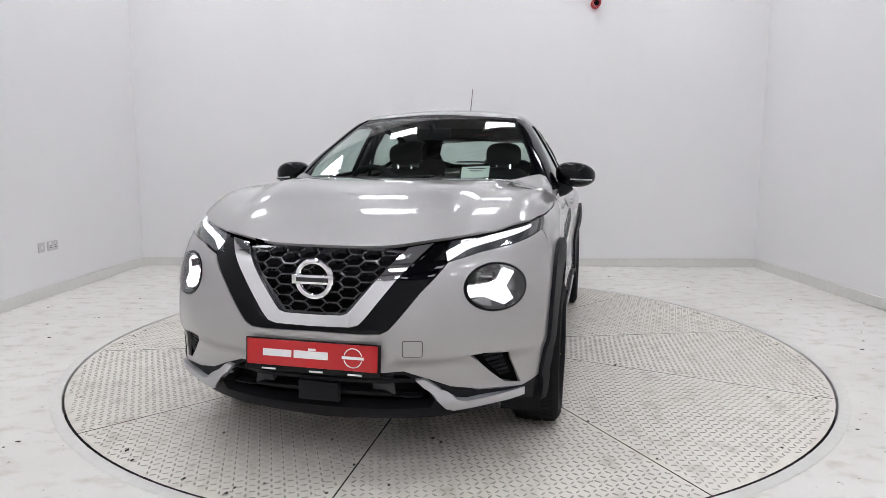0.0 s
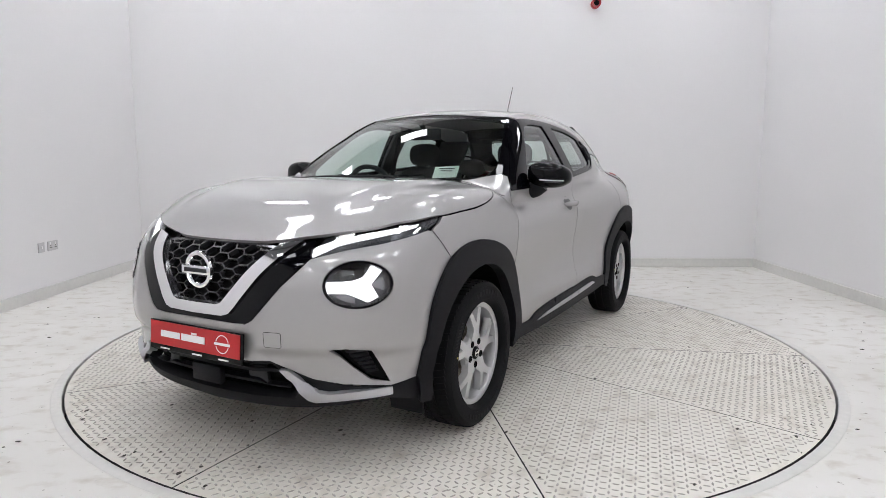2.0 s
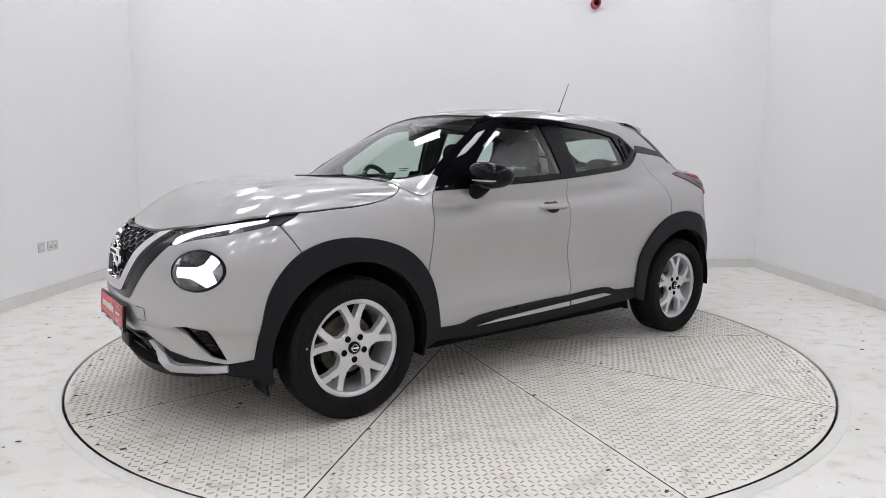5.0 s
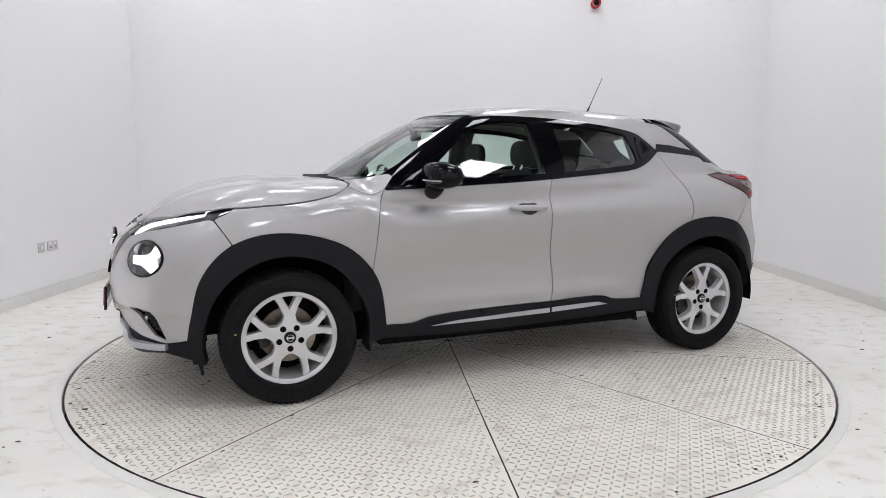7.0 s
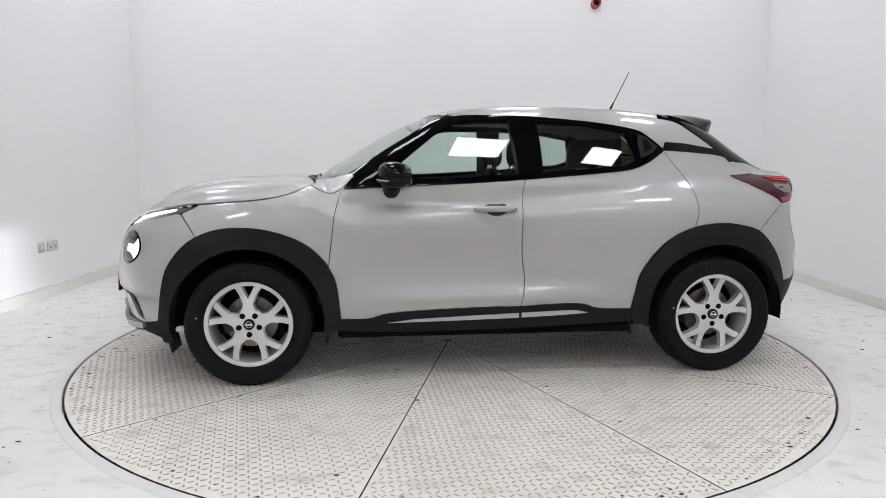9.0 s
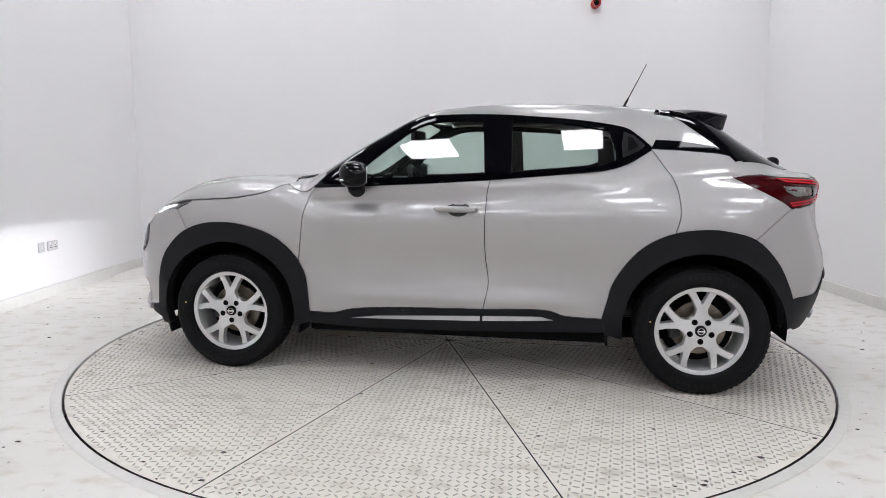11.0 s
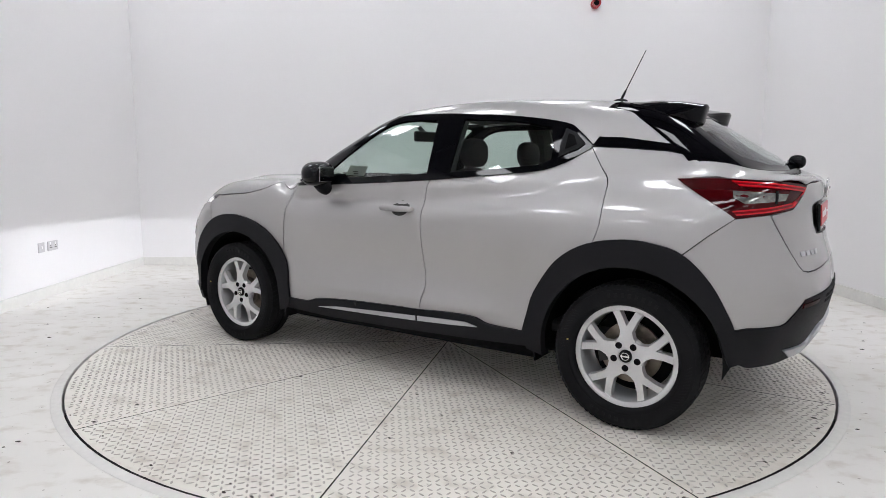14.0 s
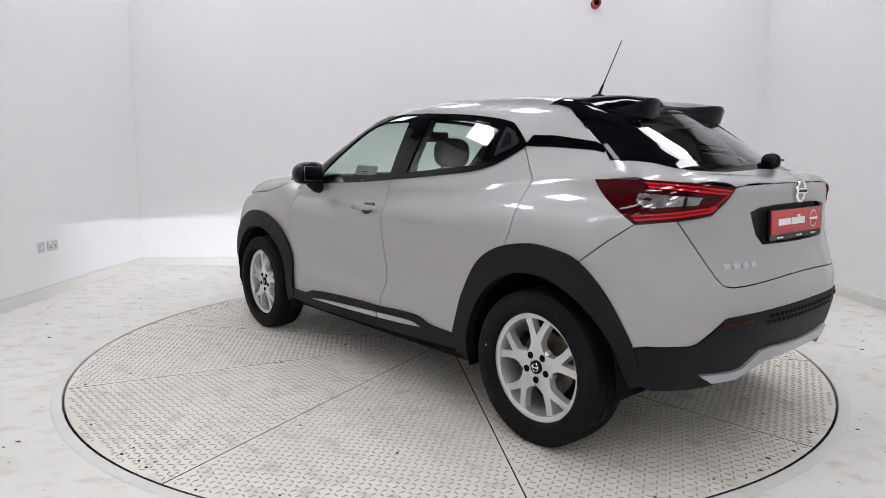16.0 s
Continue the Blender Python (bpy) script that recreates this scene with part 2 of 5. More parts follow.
def build_fixtures():
    first = ceiling_light(*PANELS[0])
    for x, y in PANELS[1:]:
        copy_thing(first, pose(x, y, ROOM[4]))
    # sockets on the left wall
    xw = ROOM[0]
    s = tagged(new("wall_socket"), "white double plug socket on the wall", "socket")
    s.location = (xw, 5.77, 0.455)
    part("faceplate", box(0.010, 0.150, 0.088, (0.005, 0, 0), 0.004), M_SOCKET, s)
    for dy in (-0.037, 0.037):
        part("switch", box(0.006, 0.014, 0.022, (0.012, dy - 0.008, 0.022), 0.002), M_WHITE, s)
        bm = bmesh.new()
        box(0.003, 0.006, 0.012, (0.0105, dy, 0.004), bm=bm)
        box(0.003, 0.010, 0.005, (0.0105, dy - 0.011, -0.014), bm=bm)
        box(0.003, 0.010, 0.005, (0.0105, dy + 0.011, -0.014), bm=bm)
        part("pin_holes", bm, M_DARK, s)
    s = tagged(new("switch_plate"), "small white single switch plate on the wall", "switch")
    s.location = (xw, 5.605, 0.455)
    part("faceplate", box(0.010, 0.088, 0.088, (0.005, 0, 0), 0.004), M_SOCKET, s)
    part("switch", box(0.008, 0.016, 0.026, (0.012, 0, 0), 0.003), M_WHITE, s)
    # red alarm sounder on the far wall
    a = tagged(new("alarm_sounder"), "red plastic fire alarm sounder on the wall", "alarm")
    a.location = (1.71, ROOM[3], 2.995)
    part("base", lathe([(0, 0.0), (0, 0.052), (-0.03, 0.052), (-0.034, 0.046), (-0.034, 0)], 32), M_REDPL, a, smooth=True)
    part("horn", lathe([(-0.034, 0.03), (-0.075, 0.05), (-0.085, 0.05), (-0.085, 0.042), (-0.045, 0.012), (-0.045, 0)], 32), M_REDPL, a, smooth=True)
    part("horn_centre", lathe([(-0.0852, 0), (-0.0852, 0.028), (-0.07, 0.028)], 24), M_DARK, a, "dark grille in the horn")


build_room()
build_fixtures()


# ---- the turntable ----
# worn bars; the shade on their sides is put into the colour too
M_BAR = mat("worn_shaded_tread", (0.42, 0.395, 0.35), 0.36, metal=0.15, vary=0.35, scale=30, big=2.2)
M_TREAD = floor_material("tread_steel", (0.80, 0.765, 0.70), (0.70, 0.665, 0.60), 0.85)
turntable = tagged(new("turntable"), "round white painted steel tread-plate turntable", "turntable")
turntable.location = (*HUB, 0)


def build_turntable():
    seams = (1.6, 38.0, 74.7, 110.5, 146.6, 182.4, 218.3, 254.3, 290.3, 326.1, 361.6)
    for k in range(10):
        a0, a1 = radians(seams[k]), radians(seams[k + 1])
        g = 0.0034
        segs = 14
        v, f = [], []
        mid = (a0 + a1) / 2
        sh = Vector((math.cos(mid), math.sin(mid))) * (g / math.sin(radians(18)))
        rim = [(DISC_R * math.cos(a0 + (a1 - a0) * i / segs), DISC_R * math.sin(a0 + (a1 - a0) * i / segs)) for i in range(segs + 1)]
        rim = [Vector(p) for p in rim]
        c0, c1 = Vector((-math.sin(a0), math.cos(a0))) * g, Vector((math.sin(a1), -math.cos(a1))) * g
        rim[0] += c0
        rim[-1] += c1
        out = [sh] + rim
        v = [(p.x, p.y, 0.0) for p in out] + [(p.x, p.y, -0.002) for p in out]
        m = len(out)
        f = [tuple(range(m))] + [(i, m + i, m + (i + 1) % m, (i + 1) % m) for i in range(m)]
        ob = link("plate", v, f, M_TREAD, turntable)
        ob.data.materials.append(M_GAP)      # bare dark edges in the joints
        for p in ob.data.polygons[1:]:
            p.material_index = 1
        # tread bars of this plate
        pitch = 0.033
        bars_v, bars_f = [], []
        rnd = random.Random(k)
        ca, sa = math.cos(mid), math.sin(mid)
        for i in range(-2, int(DISC_R / pitch) + 2):
            for j in range(-int(0.8 / pitch), int(0.8 / pitch) + 1):
                u, w = i * pitch, j * pitch
                r = math.hypot(u, w)
                if u < 0.09 or r > DISC_R - 0.025 or abs(w) > (u - 0.06) * math.tan((a1 - a0) / 2):
                    continue
                x, y = u * ca - w * sa, u * sa + w * ca
                turn = mid + (radians(45) if (i + j) % 2 else radians(-45))
                L, B, hgt = 0.0150, 0.0046, 0.0028
                c, s = math.cos(turn), math.sin(turn)
                base = len(bars_v)
                for px, py, pz in ((-L, 0, 0), (-L * 0.35, -B, 0), (L * 0.35, -B, 0), (L, 0, 0), (L * 0.35, B, 0), (-L * 0.35, B, 0),
                                   (-L * 0.6, 0, hgt), (L * 0.6, 0, hgt)):
                    bars_v.append((x + px * c - py * s, y + px * s + py * c, pz))
                b = base
                bars_f += [(b, b + 1, b + 6), (b + 1, b + 2, b + 7, b + 6), (b + 2, b + 3, b + 7), (b + 3, b + 4, b + 7), (b + 4, b + 5, b + 6, b + 7), (b + 5, b, b + 6)]
        tagged(link("tread_relief", bars_v, bars_f, M_BAR, turntable), kind="stuff")
    # rim wall and dark underside
    bm = bmesh.new()
    segs = 128
    rows = [[bm.verts.new((r * math.cos(i * math.tau / segs), r * math.sin(i * math.tau / segs), z)) for i in range(segs)] for r, z in ((DISC_R - 0.001, -0.0085), (DISC_R - 0.001, -0.10))]
    for i in range(segs):
        bm.faces.new((rows[0][i], rows[0][(i + 1) % segs], rows[1][(i + 1) % segs], rows[1][i]))
    bm.faces.new(rows[0])
    part("deck", bm, M_GAP, turntable, "dark steel deck under the plates")


build_turntable()


def chips(name, spots, seed):
    """Small dark flakes of paint and grit lying flat."""
    rnd = random.Random(seed)
    v, f = [], []
    for x, y, z in spots:
        n, r, turn = rnd.randint(5, 7), rnd.uniform(0.004, 0.011), rnd.uniform(0, 3)
        base = len(v)
        for lift, k in ((0.0005, 1.0), (0.003, 0.7)):
            for i in range(n):
                a = turn + math.tau * i / n
                q = r * k * rnd.uniform(0.6, 1.2)
                v.append((x + 1.6 * q * math.cos(a), y + q * math.sin(a), z + lift))
        f.append(tuple(range(base + n, base + 2 * n)))
        f += [(base + i, base + (i + 1) % n, base + n + (i + 1) % n, base + n + i) for i in range(n)]
    return link(name, v, f, M_CHIP)


def build_chips():
    rnd = random.Random(5)
    spots = []
    for _ in range(60):
        a, r = rnd.uniform(0, math.tau), DISC_R * math.sqrt(rnd.uniform(0.05, 0.98))
        spots.append((r * math.cos(a), r * math.sin(a), 0.0))
    for _ in range(46):
        a, r = rnd.uniform(0, math.tau), DISC_R - rnd.uniform(0.01, 0.10)
        spots.append((r * math.cos(a), r * math.sin(a), 0.0))
    tagged(chips("grit", spots, 1), kind="stuff").parent = turntable
    spots = []
    for _ in range(70):
        a, r = rnd.uniform(0, math.tau), DISC_R + rnd.uniform(0.1, 1.3)
        x, y = HUB[0] + r * math.cos(a), HUB[1] + r * math.sin(a)
        if ROOM[0] + 0.1 < x < ROOM[1] - 0.1 and y < ROOM[3] - 0.1:
            spots.append((x, y, 0.0))
    tagged(chips("grit", spots, 2), "dark grit and paint flakes on the floor", "grit", "", "stuff")


M_CHIP = mat("dark_flake", (0.045, 0.038, 0.03), 0.8, vary=0.3)
build_chips()


# ---- the car's shape: x forwards from the middle of the wheelbase, y to its left, z up ----
def cardinal(xs):
    """Weights of a natural cubic spline through knots xs."""
    xs = np.asarray(xs, float)
    n = len(xs)
    h = np.diff(xs)
    a, r = np.eye(n), np.zeros((n, n))
    for i in range(1, n - 1):
        a[i, i - 1], a[i, i], a[i, i + 1] = h[i - 1], 2 * (h[i - 1] + h[i]), h[i]
        r[i, i - 1], r[i, i], r[i, i + 1] = 6 / h[i - 1], -6 / h[i - 1] - 6 / h[i], 6 / h[i]
    second = np.linalg.solve(a, r)
    eye = np.eye(n)

    def weights(x):
        x = np.clip(x, xs[0], xs[-1])
        k = np.clip(np.searchsorted(xs, x) - 1, 0, n - 2)
        b = ((x - xs[k]) / h[k])[:, None]
        c = 1 - b
        hk = h[k][:, None]
        return c * eye[k] + b * eye[k + 1] + ((c ** 3 - c) * second[k] + (b ** 3 - b) * second[k + 1]) * hk * hk / 6
    return weights


def spline(*pts):
    xs, ys = zip(*sorted(pts))
    w, ys = cardinal(xs), np.array(ys)
    return lambda x: w(x) @ ys


SIDE_X = cardinal((-2.1, -1.8, -1.4, -1.0, -0.5, 0.2, 0.85, 1.32, 1.8, 2.15))
SIDE_Z = cardinal((0.15, 0.4, 0.6, 0.85, 1.0, 1.12, 1.25))
SIDE = np.array([
    (0.68, 0.78, 0.82, 0.81, 0.80, 0.80, 0.80, 0.82, 0.78, 0.69),
    (0.73, 0.82, 0.862, 0.855, 0.843, 0.840, 0.845, 0.860, 0.825, 0.73),
    (0.74, 0.83, 0.870, 0.852, 0.814, 0.808, 0.832, 0.862, 0.825, 0.73),
    (0.72, 0.82, 0.872, 0.868, 0.838, 0.834, 0.845, 0.848, 0.790, 0.68),
    (0.66, 0.78, 0.838, 0.840, 0.826, 0.822, 0.826, 0.805, 0.730, 0.61),
    (0.58, 0.72, 0.785, 0.790, 0.790, 0.792, 0.790, 0.755, 0.660, 0.52),
    (0.48, 0.62, 0.700, 0.720, 0.742, 0.750, 0.735, 0.690, 0.580, 0.42)])
NOSE_Z = spline((0.10, 2.02), (0.2, 2.08), (0.3, 2.135), (0.45, 2.165), (0.56, 2.178), (0.70, 2.16), (0.80, 2.13), (0.90, 2.065), (1.0, 1.95), (1.1, 1.8))
NOSE_Y = spline((0, 0), (0.2, 0.008), (0.4, 0.042), (0.55, 0.108), (0.65, 0.175), (0.75, 0.262), (0.85, 0.42), (0.95, 0.62), (1.1, 1.0))
TAIL_Z = spline((0.10, -1.80), (0.3, -1.96), (0.45, -2.035), (0.55, -2.062), (0.7, -2.068), (0.82, -2.035), (0.95, -2.01), (1.05, -2.008), (1.13, -2.004), (1.2, -1.965), (1.3, -1.85))
TAIL_Y = spline((0, 0), (0.2, 0.007), (0.4, 0.035), (0.55, 0.083), (0.65, 0.138), (0.75, 0.23), (0.85, 0.42), (0.95, 0.66), (1.1, 1.0))
BONNET = spline((2.2, 0.80), (2.08, 0.872), (2.0, 0.905), (1.9, 0.970), (1.8, 1.022), (1.7, 1.058), (1.5, 1.098), (1.3, 1.112), (1.1, 1.113), (0.9, 1.118), (0.6, 1.122),
                (0.0, 1.135), (-0.6, 1.165), (-1.0, 1.195), (-1.4, 1.195), (-1.7, 1.175), (-1.9, 1.16), (-2.1, 1.145))
CABIN = spline((1.3, 0.90), (1.14, 1.02), (1.02, 1.105), (0.9, 1.188), (0.77, 1.272), (0.61, 1.368), (0.44, 1.452), (0.3, 1.507), (0.15, 1.543), (0.0, 1.561),
               (-0.3, 1.576), (-0.6, 1.571), (-0.9, 1.555), (-1.15, 1.53), (-1.33, 1.497), (-1.45, 1.452), (-1.6, 1.365), (-1.75, 1.27), (-1.9, 1.172), (-2.1, 1.02), (-2.4, 0.80))
CABIN_W = spline((1.4, 0.74), (1.0, 0.785), (0.7, 0.792), (0.2, 0.790), (-0.3, 0.786), (-0.7, 0.772), (-1.0, 0.745), (-1.3, 0.70), (-1.6, 0.645), (-2.0, 0.56))


def smax(a, b, r):
    return np.maximum(a, b) + np.maximum(r - np.abs(a - b), 0) ** 2 / (4 * r)


def smin(a, b, r):
    return -smax(-a, -b, r)


def step01(v):
    v = np.clip(v, 0, 1)
    return v * v * (3 - 2 * v)


def shape(x, y, z):
    """Below zero inside the car's body."""
    y = np.abs(y)
    w = ((SIDE_Z(z) @ SIDE) * SIDE_X(x)).sum(1)
    # a crease along the doors' foot and the shoulder over the rear wheel
    w = w + 0.010 * np.exp(-((z - 0.47) / 0.035) ** 2) * step01((0.85 - x) / 0.5) * step01((x + 0.85) / 0.4)
    ridge = 0.36 + 0.20 * (2.0 - x)
    fall = 1 - 0.7 * step01((x - 0.75) / 0.3) * step01((2.0 - x) / 0.5)
    top = BONNET(x) - fall * np.maximum(y - 0.42, 0) ** 2 + 0.016 * (1 - step01((y - ridge) / 0.09)) * step01((x - 0.95) / 0.2) * step01((2.05 - x) / 0.25)
    low = smax(y - w, z - top, 0.075)
    # the bumper turns in below a crease between plate and corner vent
    tuck = 0.022 * (1 - step01((z - 0.462) / 0.045)) * step01((y - 0.25) / 0.08) * step01((z - 0.33) / 0.04)
    low = smax(low, x - (NOSE_Z(z) - NOSE_Y(y) - tuck), 0.07)
    low = smax(low, (TAIL_Z(z) + TAIL_Y(y)) - x, 0.06)
    dz = np.maximum(z - 1.08, 0.0)
    cw = CABIN_W(x) - 0.44 * dz - 0.30 * dz * dz
    bend = 0.15 + 0.12 * step01((x - 0.1) / 0.4) + 0.25 * step01((-1.2 - x) / 0.4)
    cab = smax(y - cw, z - (CABIN(x) - bend * y * y), 0.085)
    cab = smax(cab, 1.0 + 0.13 * step01((-1.45 - x) / 0.35) - z, 0.02)
    return smin(low, cab, 0.03)


NOSE_AXIS, TAIL_AXIS, PER_DEG = 1.2, -1.2, 0.014


def lay(kind, u, v):
    """Points on the body seen from a side: 'side' (x, z), 'front' and 'rear' (y, z), 'top' (x, y), or round the nose and tail (angle, z)."""
    u, v = np.asarray(u, float), np.asarray(v, float)
    n = len(u)
    if kind == "side":
        o, d = np.stack([u, np.zeros(n), v], 1), np.tile((0, 1.0, 0), (n, 1))
    elif kind == "front":
        o, d = np.stack([np.full(n, 1.2), u, v], 1), np.tile((1.0, 0, 0), (n, 1))
    elif kind == "rear":
        o, d = np.stack([np.full(n, -1.2), u, v], 1), np.tile((-1.0, 0, 0), (n, 1))
    elif kind == "top":
        o, d = np.stack([u, v, np.full(n, 0.6)], 1), np.tile((0, 0, 1.0), (n, 1))
    else:
        a = np.radians(u / PER_DEG)
        s = 1.0 if kind == "nose" else -1.0
        o = np.stack([np.full(n, NOSE_AXIS if kind == "nose" else TAIL_AXIS), np.zeros(n), v], 1)
        d = np.stack([s * np.cos(a), np.sin(a), np.zeros(n)], 1)
    lo, hi = np.zeros(n), np.full(n, 1.25)
    # from outside inwards to the first point inside
    found = np.zeros(n, bool)
    for k in np.arange(1.25, -0.001, -0.02):
        p = o + d * k
        inside = (shape(p[:, 0], p[:, 1], p[:, 2]) < 0) & ~found
        lo[inside], hi[inside] = k, k + 0.02
        found |= inside
    for _ in range(18):
        m = (lo + hi) / 2
        p = o + d * m[:, None]
        ins = shape(p[:, 0], p[:, 1], p[:, 2]) < 0
        lo, hi = np.where(ins, m, lo), np.where(ins, hi, m)
    p = o + d * lo[:, None]
    e = 0.004
    g = np.stack([shape(*(p + e * np.eye(3)[i]).T) - shape(*(p - e * np.eye(3)[i]).T) for i in range(3)], 1)
    return p, g / np.linalg.norm(g, axis=1, keepdims=True)


def curve(*pts, n=6):
    """A smooth run through points."""
    p = [np.array(q, float) for q in pts]
    p = [2 * p[0] - p[1], *p, 2 * p[-1] - p[-2]]
    out = []
    for a, b, c, d in zip(p, p[1:], p[2:], p[3:]):
        for k in range(n):
            t = k / n
            out.append(tuple(0.5 * (2 * b + (c - a) * t + (2 * a - 5 * b + 4 * c - d) * t * t + (3 * b - a - 3 * c + d) * t ** 3)))
    return out + [tuple(p[-2])]


def densify(loop, gap):
    out = []
    for a, b in zip(loop, loop[1:] + loop[:1]):
        k = max(1, int(math.dist(a, b) / gap + 0.5))
        out += [(a[0] + (b[0] - a[0]) * i / k, a[1] + (b[1] - a[1]) * i / k) for i in range(k)]
    return out


def clean(loop):
    out = [loop[0]]
    for p in loop[1:]:
        if math.dist(p, out[-1]) > 1e-4:
            out.append(p)
    return out if math.dist(out[0], out[-1]) > 1e-4 else out[:-1]


def within(pts, loop):
    x, y = pts[:, 0], pts[:, 1]
    c = np.zeros(len(pts), bool)
    for (x0, y0), (x1, y1) in zip(loop, loop[1:] + loop[:1]):
        if y0 != y1:
            c ^= ((y0 > y) != (y1 > y)) & (x < (x1 - x0) * (y - y0) / (y1 - y0) + x0)
    return c


def inset(loop, d):
    if not d:
        return loop
    p = np.array(loop)
    e = np.roll(p, -1, 0) - p
    area = (p[:, 0] * np.roll(p[:, 1], -1) - np.roll(p[:, 0], -1) * p[:, 1]).sum()
    nrm = np.stack([-e[:, 1], e[:, 0]], 1) / np.maximum(np.linalg.norm(e, axis=1, keepdims=True), 1e-9) * (1 if area > 0 else -1)
    both = nrm + np.roll(nrm, 1, 0)
    both /= np.maximum((both ** 2).sum(1, keepdims=True) / 2, 0.35)
    return [tuple(q) for q in p + both * d]


from mathutils.geometry import delaunay_2d_cdt


def patch(name, kind, loop, material, parent, holes=(), off=0.0, gap=0.0022, step=0.035, thick=0.014, mirror=False, both=False, label="", edge=0.022):
    """A panel of the body: the outline loop laid on it, raised by off, with its rim turned inwards by thick. mirror: the other side. both: the outline and its mirror image as two panels."""
    loop = inset(densify(clean(list(loop)), edge), gap)
    cut = [inset(densify(clean(list(h)), edge), -gap) for h in holes]
    lo, hi = np.min(loop, 0), np.max(loop, 0)
    gx, gy = np.meshgrid(np.arange(lo[0] + step / 2, hi[0], step), np.arange(lo[1] + step / 2, hi[1], step))
    gx = gx + np.where(np.arange(gx.shape[0]) % 2, step * 0.5, 0)[:, None]
    pts = np.stack([gx.ravel(), gy.ravel()], 1)
    if len(pts):
        keep = within(pts, loop)
        for h in cut:
            keep &= ~within(pts, h)
        rim = np.array(loop + [q for h in cut for q in h])
        pts = pts[keep]
        if len(pts):
            pts = pts[np.sqrt(((pts[:, None] - rim[None]) ** 2).sum(2)).min(1) > step * 0.4]
    co, ed = [], []
    for lp in [loop, *cut]:
        s = len(co)
        co += lp
        ed += [(s + i, s + (i + 1) % len(lp)) for i in range(len(lp))]
    co += [tuple(q) for q in pts]
    v2, _, tri, *_ = delaunay_2d_cdt([Vector(q) for q in co], ed, [], 0, 1e-6)
    v2 = np.array([tuple(q) for q in v2])
    tri = np.array([t for t in tri if len(t) == 3])
    mid = v2[tri].mean(1)
    keep = within(mid, loop)
    for h in cut:
        keep &= ~within(mid, h)
    tri = tri[keep]
    p, g = lay(kind, v2[:, 0], v2[:, 1])
    p = p + g * off
    face_n = np.cross(p[tri[:, 1]] - p[tri[:, 0]], p[tri[:, 2]] - p[tri[:, 0]])
    flip = (face_n * g[tri[:, 0]]).sum(1) < 0
    tri[flip] = tri[flip][:, ::-1]
    faces = [tuple(t) for t in tri]
    count = {}
    for a, b, c in faces:
        for e in ((a, b), (b, c), (c, a)):
            count[e] = 1
    verts, norms = list(p), list(g)
    ring = {}
    if thick:
        for a, b in list(count):
            if (b, a) not in count:
                for q in (a, b):
                    if q not in ring:
                        ring[q] = len(verts)
                        verts += [p[q], p[q] - g[q] * thick]
                        norms += [np.zeros(3), np.zeros(3)]
                faces.append((ring[b], ring[a], ring[a] + 1, ring[b] + 1))
    verts, norms = np.array(verts), np.array(norms)
    made = []
    for s in ((1, -1) if both else (-1,) if mirror else (1,)):
        k = np.array((1, s, 1))
        fs = faces if s == 1 else [f[::-1] for f in faces]
        made.append(link(name, verts * k, fs, material, parent, label, True, norms * k))
    return made if both else made[0]


def on(kind, pts):
    p, _ = lay(kind, [q[0] for q in pts], [q[1] for q in pts])
    return p


def to_xz(kind, pts):
    return [(q[0], q[2]) for q in on(kind, pts)]


def around(kind, p):
    """(angle, z) of points in space, seen from the nose's or tail's axis."""
    s, c = (1, NOSE_AXIS) if kind == "nose" else (-1, TAIL_AXIS)
    return [(math.degrees(math.atan2(q[1], s * (q[0] - c))) * PER_DEG, q[2]) for q in p]


car = tagged(new("car"), "silver compact crossover with black cladding and alloy wheels", "car")
car.location = (*HUB, 0)
car["carries"] = 1

WHEEL_X, WHEEL_Z = 1.318, 0.338


def arch(cx, r, a0, a1, zs=1.0, n=22, lift=0.0):
    return [(cx + r * math.cos(radians(a0 + (a1 - a0) * i / n)), WHEEL_Z + lift + zs * r * math.sin(radians(a0 + (a1 - a0) * i / n))) for i in range(n + 1)]


# outlines on the side (x, z)
ARCH_F = curve((1.79, 0.36), (1.765, 0.50), (1.73, 0.64), (1.66, 0.745), (1.57, 0.815), (1.45, 0.855), (1.31, 0.862), (1.16, 0.837), (1.02, 0.78), (0.91, 0.68), (0.85, 0.56), (0.825, 0.36), n=4)
ARCH_R = curve((-0.81, 0.385), (-0.835, 0.48), (-0.87, 0.595), (-0.985, 0.755), (-1.13, 0.842), (-1.30, 0.872), (-1.43, 0.862), (-1.548, 0.824), (-1.66, 0.71), (-1.735, 0.57), (-1.77, 0.47), n=4)
OPEN_F = arch(WHEEL_X, 0.405, -14, 194, 1.0, lift=0.01)
OPEN_R = arch(-WHEEL_X, 0.405, -14, 180, 1.0, lift=0.01)
BONNET_EDGE = curve((2.032, 0.0), (2.028, 0.15), (2.012, 0.28), (1.95, 0.47), (1.86, 0.608), (1.77, 0.69), (1.68, 0.752), (1.56, 0.785), (1.40, 0.800), (1.26, 0.807), (1.13, 0.803), (1.05, 0.785), (1.0, 0.737), (0.965, 0.650), n=4)
COWL = curve((0.965, 0.650), (1.0, 0.5), (1.04, 0.3), (1.055, 0.0), n=4)
DOOR_A = curve((0.80, 1.075), (0.82, 1.04), (0.85, 0.93), (0.87, 0.78), (0.89, 0.63), n=4)
DOOR_B = curve((-0.205, 1.125), (-0.185, 1.04), (-0.178, 0.86), (-0.182, 0.70), (-0.20, 0.56), (-0.185, 0.46), (-0.172, 0.40), n=4)
